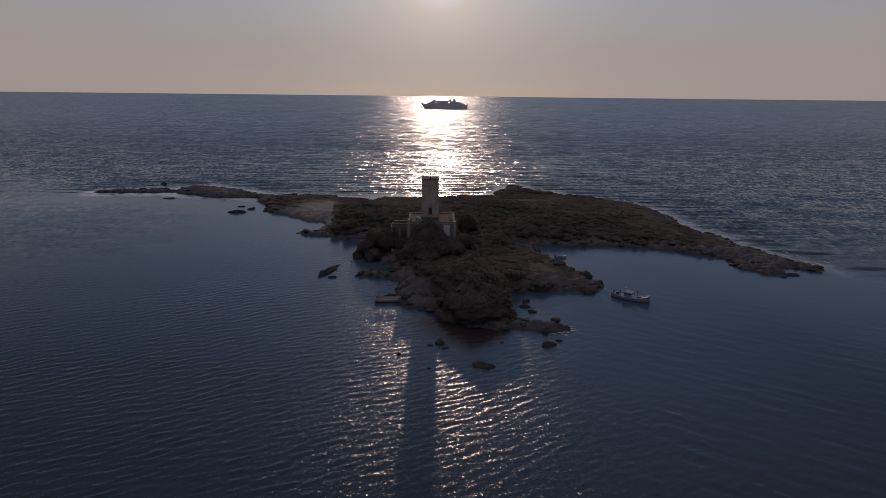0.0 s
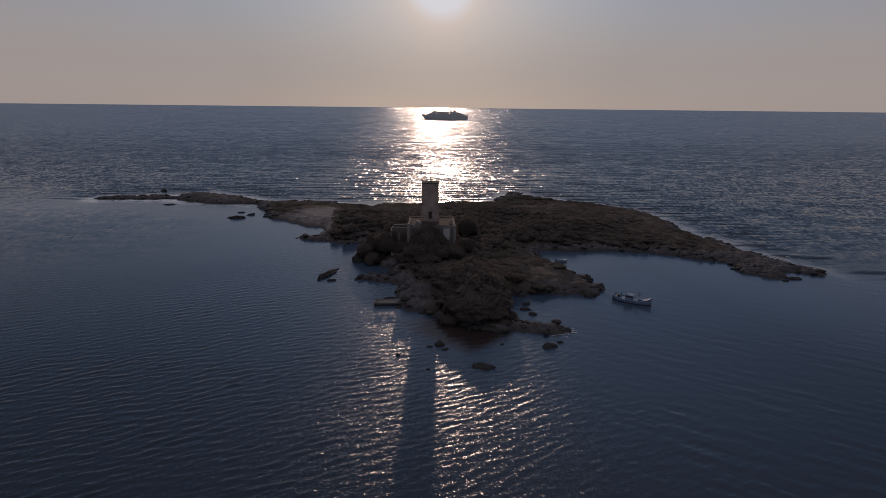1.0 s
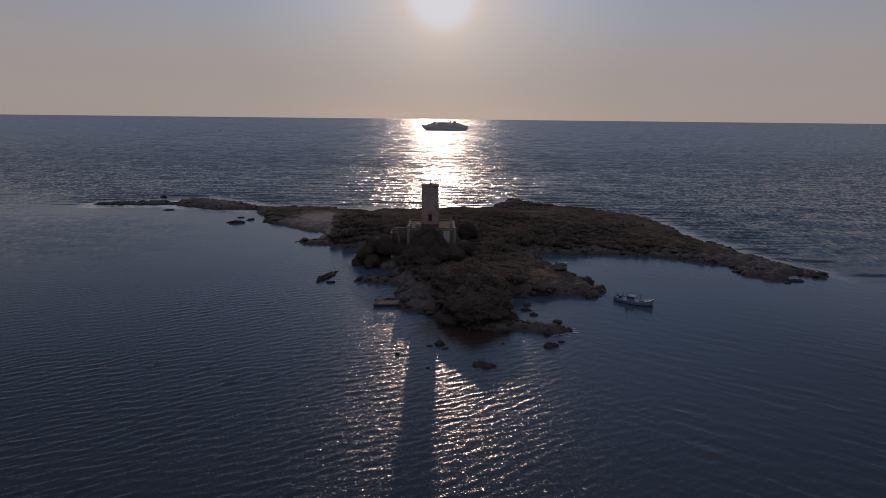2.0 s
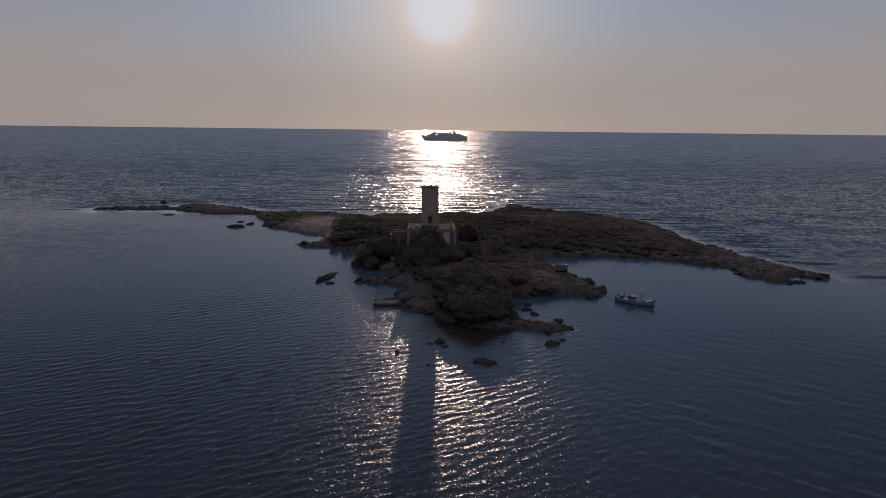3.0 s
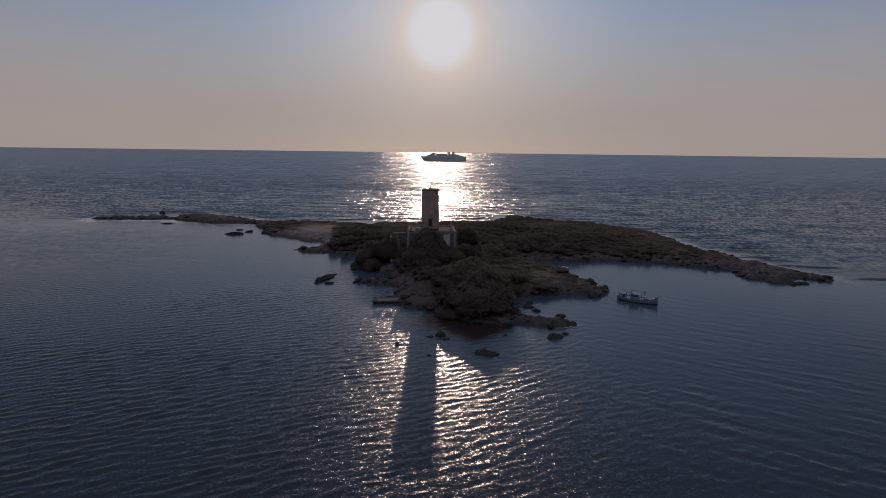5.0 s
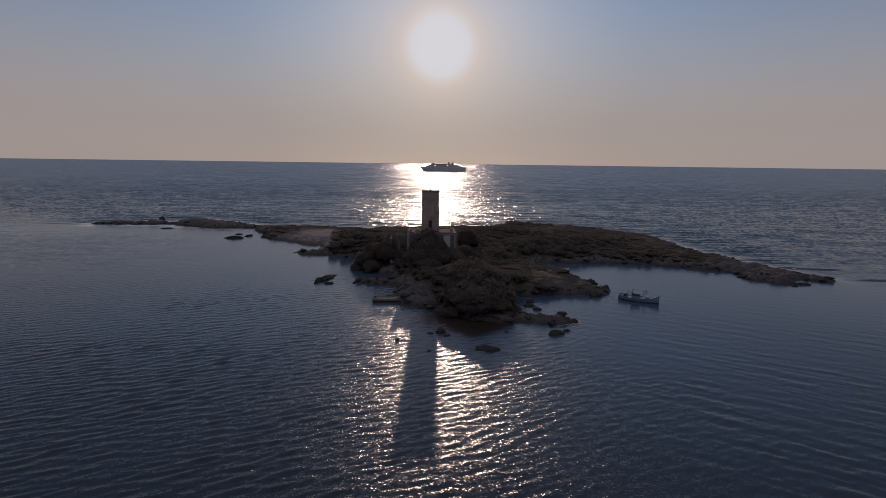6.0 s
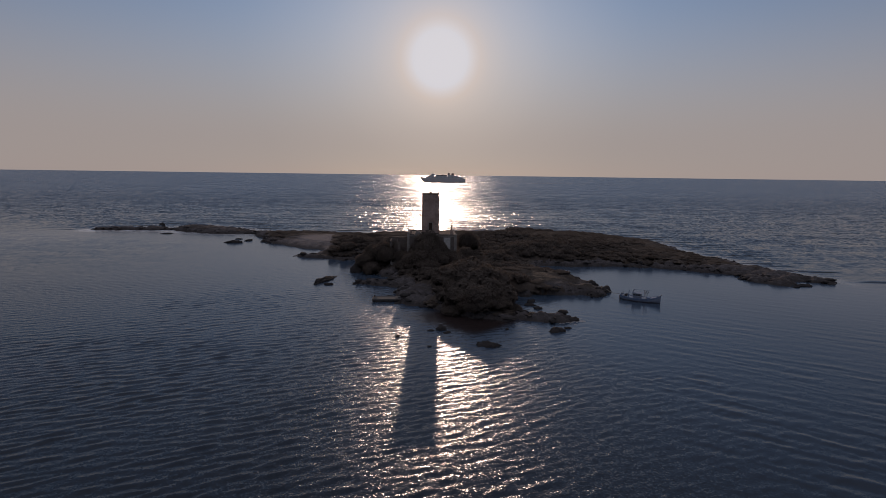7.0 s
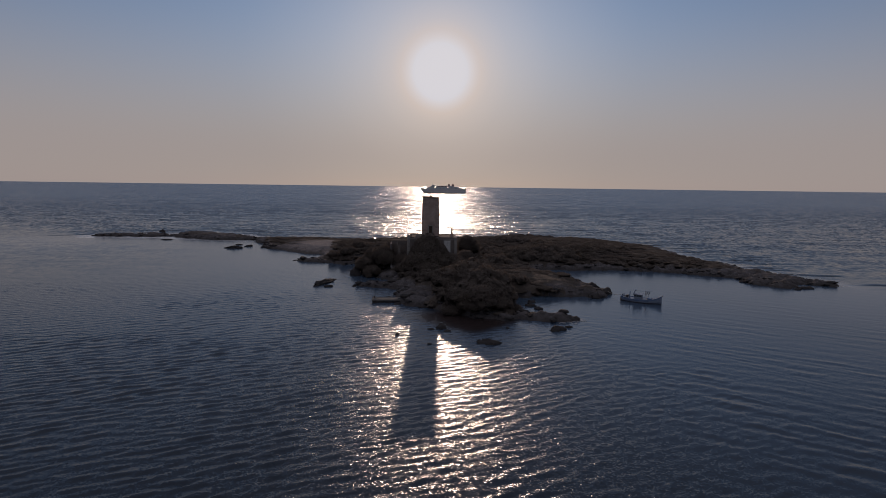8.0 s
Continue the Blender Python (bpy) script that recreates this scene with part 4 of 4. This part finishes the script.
def build_foam():
    """Broken lines of surf along the windward shore, and the wake far out."""
    rng = np.random.default_rng(5)
    quads = []
    xs = np.arange(-168, 125, 0.8)
    ys = np.arange(300, 120, -0.4)
    X, Y = np.meshgrid(xs, ys)
    D, _ = inland(X, Y)
    for off, width, seed, keep in ((-1.0, 2.0, 1, 0.85), (-3.6, 1.2, 2, 0.6), (-7.5, 0.8, 3, 0.4)):
        hit = np.argmax(D > off, axis=0)
        line = ys[hit] + 1.2 * rough_noise(xs, xs * 0, 12.0, 3, seed + 60) + 0.7 * rough_noise(xs, xs * 0, 2.0, 2, seed + 65)
        w = width * (0.3 + 1.4 * lattice_noise(xs / 1.7, xs * 0, seed + 70))
        live = (rough_noise(xs, xs * 0 + seed * 9.0, 16.0, 3, seed + 80) > -0.08) & (rng.uniform(size=len(xs)) < keep)
        for i in range(len(xs) - 1):
            if hit[i] > 0 and hit[i + 1] > 0 and live[i] and abs(line[i + 1] - line[i]) < 2.5:
                quads.append([(xs[i], line[i], 0.04), (xs[i + 1], line[i + 1], 0.04), (xs[i + 1], line[i + 1] + w[i + 1], 0.10), (xs[i], line[i] + w[i], 0.10)])
    # flecks round the exposed rocks
    for cx, cy, r, n in ((27.5, 97.5, 3.2, 60), (30.5, 97.5, 1.5, 12), (-105, 238, 12, 40), (-34, 231, 5, 40), (44, 256, 7, 40), (54, 247, 5, 30), (109, 139, 5, 50)):
        for _ in range(n):
            x, y = cx + rng.normal() * r * 0.5, cy + rng.normal() * r * 0.35
            if -2.5 < float(inland(np.array([x]), np.array([y]))[0][0]) < 0.8:
                a, b = rng.uniform(0.1, 0.45), rng.uniform(0.05, 0.2)
                quads.append([(x - a, y - b, 0.06), (x + a, y - b * 0.4, 0.06), (x + a * 0.7, y + b, 0.08), (x - a * 0.8, y + b * 0.6, 0.08)])
    q = np.array(quads)
    ob = linked("surf", quads_mesh("surf", q.reshape(-1, 3), np.arange(len(q) * 4).reshape(-1, 4)), M_FOAM)
    tagged(ob, "thin broken lines of white surf along the outer shore", "surf", kind="stuff")
    xs = np.arange(100, 520, 4.0)
    mid = 1508 + 0.02 * (xs - 100) + 3 * rough_noise(xs, xs * 0, 30.0, 3, 90)
    w = 3.0 + 5.0 * lattice_noise(xs / 11.0, xs * 0, 91)
    q = np.array([[(xs[i], mid[i] - w[i], 0.1), (xs[i + 1], mid[i + 1] - w[i + 1], 0.1), (xs[i + 1], mid[i + 1] + w[i + 1], 0.1), (xs[i], mid[i] + w[i], 0.1)] for i in range(len(xs) - 1)])
    ob = linked("ferry_wake", quads_mesh("ferry_wake", q.reshape(-1, 3), np.arange(len(q) * 4).reshape(-1, 4)), M_FOAM)
    tagged(ob, "pale straight wake trailing behind the ferry", "wake", kind="stuff")


build_foam()


# ---------------------------------------------------------------- ships
def profile_solid(bm, outline, half, bevel=0.0):
    """A solid of constant breadth from a side outline of (x, z), both ways from y = 0."""
    a = [bm.verts.new((x, -half, z)) for x, z in outline]
    b = [bm.verts.new((x, half, z)) for x, z in outline]
    n = len(outline)
    bm.faces.new(a)
    bm.faces.new(b[::-1])
    for i in range(n):
        bm.faces.new((a[i], b[i], b[(i + 1) % n], a[(i + 1) % n]))
    bmesh.ops.recalc_face_normals(bm, faces=bm.faces)
    return bm


def hull_mesh(stations):
    """A hull skin through stations of (x, half-breadth at deck, half-breadth at waterline, deck height, keel depth)."""
    bm = bmesh.new()
    rows = []
    for x, bd, bw, zd, zk in stations:
        zm, zw, zq = max(zd * 0.55, (zd + zk) / 2), max(0.0, zk + 0.2 * (zd - zk) if zk > 0 else 0.0), zk if zk > 0 else zk * 0.7
        pts = [(x, -bd, zd), (x, -bd * 0.97, zm), (x, -bw, zw), (x, -bw * 0.45, zq), (x, 0, zk), (x, bw * 0.45, zq), (x, bw, zw), (x, bd * 0.97, zm), (x, bd, zd)]
        rows.append([bm.verts.new(p) for p in pts])
    for r0, r1 in zip(rows[:-1], rows[1:]):
        for i in range(8):
            bm.faces.new((r0[i], r1[i], r1[i + 1], r0[i + 1]))
        bm.faces.new((r0[8], r1[8], r1[0], r0[0]))
    bm.faces.new(rows[0][::-1])
    bm.faces.new(rows[-1])
    bmesh.ops.recalc_face_normals(bm, faces=bm.faces)
    return bm


def build_ferry():
    f = thing("ferry", pose(37, 1508, 0) @ Matrix.Scale(0.87, 4), "large passenger ferry under way before the horizon", "ferry")
    hull = part("hull", hull_mesh([(-75, 0.4, 0.3, 16.5, 13.0), (-69, 3.6, 0.8, 15.6, 5.5), (-63, 6.0, 1.4, 14.8, -0.6), (-56, 8.8, 5.0, 14.2, -5), (-40, 10.8, 9.8, 13.5, -5.5),
                                   (0, 11.0, 10.8, 13.2, -5.5), (45, 11.0, 10.6, 13.2, -5.5), (68, 10.6, 9.6, 13.2, -4), (73, 10.4, 9.0, 13.2, -1.0)]), M_SHIP_HULL, f)
    decks = part("superstructure", profile_solid(bmesh.new(), [(-60, 13.3), (-54, 18.5), (53, 18.5), (60, 17.0), (62, 13.3)], 10.2), M_SHIP, f)
    # the promenade deck is open right through in two places
    for outline in ([(-49.5, 18.5), (-46.5, 21.5), (-29, 21.5), (-29, 18.5)], [(-25.4, 18.5), (-25.4, 21.5), (12.2, 21.5), (12.2, 18.5)], [(15.6, 18.5), (15.6, 21.5), (48, 21.5), (52.8, 18.5)]):
        part("promenade_deck", profile_solid(bmesh.new(), outline, 10.2), M_SHIP, decks)
    part("boat_deck", profile_solid(bmesh.new(), [(-46.5, 21.5), (-42, 22.0), (-39, 25.0), (16, 25.0), (34, 22.5), (47, 22.0), (48, 21.5)], 10.2), M_SHIP, decks)
    part("bridge", boxed(-38, -27, -11.4, 11.4, 24.9, 27.2, 0.3), M_SHIP, f)
    for z in (15.2, 19.2, 22.6):
        for k in range(22):
            x = -50 + 4.4 * k
            if z < 18 or (z < 22 and -46 < x < 45 and not -32 < x < -25 and not 9 < x < 16) or (z > 22 and -38 < x < 14):
                for y in (-10.3, 10.2):
                    part("window", boxed(x, x + 2.4, y, y + 0.1, z, z + 1.3), M_SHIP_GLASS, decks)
    for x0, x1, top in ((14, 21, 30.5), (26, 35, 30.0)):
        bm = profile_solid(bmesh.new(), [(x0, 22.2), (x1, 22.2), (x1 + 0.8, top - 1.2), (x0 + 1.6, top)], 3.4)
        part("funnel", bm, M_SHIP_RED, f, "dark red funnel")
    mast = rod(bmesh.new(), (-36, 0, 24.9), (-36, 0, 33.5), 0.7, 0.3)
    rod(mast, (-36, -3, 30.4), (-36, 3, 30.4), 0.2)
    part("mast", mast, M_SHIP, f)
    part("aft_mast", rod(bmesh.new(), (9, 0, 25), (9, 0, 30), 0.4, 0.2), M_SHIP, f)
    for x in (-28, -16, -4, 8):
        bm = bmesh.new()
        bmesh.ops.create_uvsphere(bm, u_segments=12, v_segments=8, radius=1.0, matrix=Matrix.LocRotScale((x, -10.9, 22.6), None, (4.5, 1.4, 1.5)))
        part("lifeboat", bm, M_SHIP_RED, f, "orange lifeboat on davits")
    part("stern_house", boxed(62.2, 66, -9, 9, 13.2, 16.4, 0.2), M_SHIP, f)
    part("stern_post", boxed(70.4, 73.0, -9.6, 9.6, 13.0, 17.4, 0.2), M_SHIP_HULL, f)
    part("foremast", rod(bmesh.new(), (-66, 0, 15), (-66, 0, 20.5), 0.35, 0.15), M_SHIP, f)
    return f


build_ferry()


def build_caique():
    c = thing("fishing_boat", pose(47.6, 114.9, 0, 0, 0, -33) @ Matrix.Scale(0.9, 4), "white wooden fishing boat with a wheelhouse, moored off the rocks", "boat")
    st = [(-4.7, 0.75, 0.35, 1.15, 0.1), (-4.0, 1.25, 0.95, 0.95, -0.4), (-2.5, 1.6, 1.4, 0.8, -0.6), (0, 1.7, 1.55, 0.76, -0.7), (2.2, 1.5, 1.2, 0.9, -0.65), (3.9, 0.85, 0.5, 1.35, -0.4), (5.0, 0.12, 0.06, 1.9, 0.2)]
    hull = part("hull", hull_mesh(st), M_HULL_WHITE, c)
    # rubbing strake, boot line and bulwark follow the sheer
    for name, dz0, dz1, grow, mat, lab in (("rubbing_strake", -0.22, -0.08, 0.05, M_HULL_BLUE, "blue rubbing strake"), ("rail", 0.0, 0.12, 0.04, M_HULL_BLUE, "blue painted rail")):
        bm = bmesh.new()
        for sgn in (-1, 1):
            rows = []
            for x, bd, bw, zd, zk in st:
                rows.append([bm.verts.new((x, sgn * (bd + grow), zd + dz0)), bm.verts.new((x, sgn * (bd + grow), zd + dz1)), bm.verts.new((x, sgn * max(bd - 0.12, 0.01), zd + dz1)), bm.verts.new((x, sgn * max(bd - 0.12, 0.01), zd + dz0))])
            for r0, r1 in zip(rows[:-1], rows[1:]):
                for i in range(4):
                    bm.faces.new((r0[i], r1[i], r1[(i + 1) % 4], r0[(i + 1) % 4]))
        bmesh.ops.recalc_face_normals(bm, faces=bm.faces)
        part(name, bm, mat, hull, lab)
    bm = bmesh.new()
    for sgn in (-1, 1):
        rows = [[bm.verts.new((x, sgn * (bw + 0.03), -0.12)), bm.verts.new((x, sgn * (bw + (bd - bw) * 0.3 + 0.04), 0.22))] for x, bd, bw, zd, zk in st]
        for r0, r1 in zip(rows[:-1], rows[1:]):
            bm.faces.new((r0[0], r1[0], r1[1], r0[1]))
    part("boot_line", bm, M_HULL_DARK, hull, "dark antifouling at the waterline")
    cab = part("wheelhouse", boxed(-1.5, 0.35, -0.9, 0.9, 0.75, 1.95, 0.06), M_HULL_WHITE, c)
    part("wheelhouse_roof", boxed(-1.7, 0.55, -1.05, 1.05, 1.95, 2.03, 0.03), M_HULL_WHITE, cab)
    for y in (-0.92, 0.9):
        for x0 in (-1.38, -0.8, -0.22):
            part("window", boxed(x0, x0 + 0.48, y, y + 0.02, 1.4, 1.82), M_GLASS, cab)
    for y0 in (-0.75, 0.08):
        part("window", boxed(0.34, 0.37, y0, y0 + 0.66, 1.4, 1.82), M_GLASS, cab)
    part("roof_post", rod(bmesh.new(), (0.5, -0.9, 0.9), (0.5, -0.9, 1.97), 0.07), M_HULL_WHITE, cab)
    part("hatch", boxed(1.6, 2.6, -0.6, 0.6, 0.95, 1.25, 0.04), M_HULL_BLUE, c)
    bm = boxed(-0.05, 0.05, -0.55, 0.55, 0.0, 1.5, 0.02)
    bmesh.ops.transform(bm, matrix=pose(-1.85, 0, 1.6, 0, 22, 0), verts=bm.verts)
    part("raised_board", bm, M_HULL_WHITE, c, "raked board standing up behind the wheelhouse")
    part("winch_post", rod(bmesh.new(), (-2.6, -0.3, 0.85), (-2.55, -0.3, 2.55), 0.12, 0.09), M_HULL_BLUE, c)
    winch = bmesh.new()
    rod(winch, (-3.2, -0.5, 1.2), (-3.2, 0.5, 1.2), 0.28, None, 12)
    rod(winch, (-3.2, -0.55, 1.2), (-3.2, -0.5, 1.2), 0.4, None, 12)
    part("net_drum", winch, M_HULL_DARK, c, "dark net drum")
    for y in (-0.7, 0.7):
        part("stern_post", rod(bmesh.new(), (-4.2, y, 1.0), (-4.25, y, 1.75), 0.08, 0.07), M_HULL_DARK, c)
    part("boom", rod(bmesh.new(), (-1.3, 0, 2.75), (3.1, 0.05, 2.95), 0.04, 0.025, 6), M_HULL_WHITE, c)
    part("mast", rod(bmesh.new(), (1.05, 0, 0.95), (1.05, 0, 3.0), 0.06, 0.04), M_HULL_WHITE, c)
    bm = rod(bmesh.new(), (1.85, -0.4, 1.0), (1.85, -0.4, 2.3), 0.04)
    ring = [Vector((1.85 + 0.27 * math.cos(u), -0.4, 2.57 + 0.27 * math.sin(u))) for u in [2 * math.pi * k / 14 for k in range(15)]]
    for a, b in zip(ring[:-1], ring[1:]):
        rod(bm, a, b, 0.06, None, 6)
    part("net_hauler", bm, M_HULL_DARK, c, "ring-shaped net hauler on a post")
    for y in (-0.75, 0.75):
        part("gantry_leg", rod(bmesh.new(), (1.55, y, 0.9), (1.1, y * 0.35, 2.85), 0.07, 0.06), M_WHITEWASH, c, "raked pale gantry leg")
    part("net_pile", boxed(-3.9, -3.4, -0.6, 0.5, 0.85, 1.2, 0.15), M_ROPE, c, "heap of pale netting")
    part("bow_post", rod(bmesh.new(), (4.85, 0, 1.6), (5.15, 0, 2.25), 0.09, 0.07), M_WOOD, c)
    part("rudder", boxed(-4.95, -4.6, -0.04, 0.04, -0.5, 0.9, 0.01), M_WOOD, c)
    return c


build_caique()


def build_mooring():
    cu = bpy.data.curves.new("mooring_rope", "CURVE")
    cu.dimensions, cu.bevel_depth = "3D", 0.045
    sp = cu.splines.new("POLY")
    a, b, n = Vector((43.9, 117.5, 1.1)), Vector((42.6, 124.0, 1.0)), 12
    sp.points.add(n)
    for i in range(n + 1):
        t = i / n
        p = a.lerp(b, t)
        sp.points[i].co = (p.x, p.y, p.z - 0.9 * 4 * t * (1 - t) * 0.5, 1)
    cu.materials.append(M_ROPE)
    tagged(new("mooring_rope", cu), "slack pale mooring rope from the boat to the rocks", "rope")


build_mooring()


def build_dinghy():
    d = thing("dinghy", pose(38.6, 147.0, 0, 0, 0, 12), "small white open dinghy in the shallow inlet", "boat")
    st = [(-1.6, 0.55, 0.4, 0.55, -0.1), (-0.8, 0.72, 0.6, 0.5, -0.2), (0.4, 0.7, 0.55, 0.52, -0.2), (1.2, 0.45, 0.28, 0.62, -0.12), (1.75, 0.06, 0.03, 0.75, 0.1)]
    hull = part("hull", hull_mesh(st), M_HULL_WHITE, d)
    part("cover", boxed(-1.1, 0.7, -0.5, 0.5, 0.5, 0.85, 0.12), M_HULL_WHITE, d, "pale canvas cover")
    part("outboard", boxed(-1.95, -1.6, -0.14, 0.14, 0.2, 0.95, 0.05), M_IRON, d)
    return d


build_dinghy()
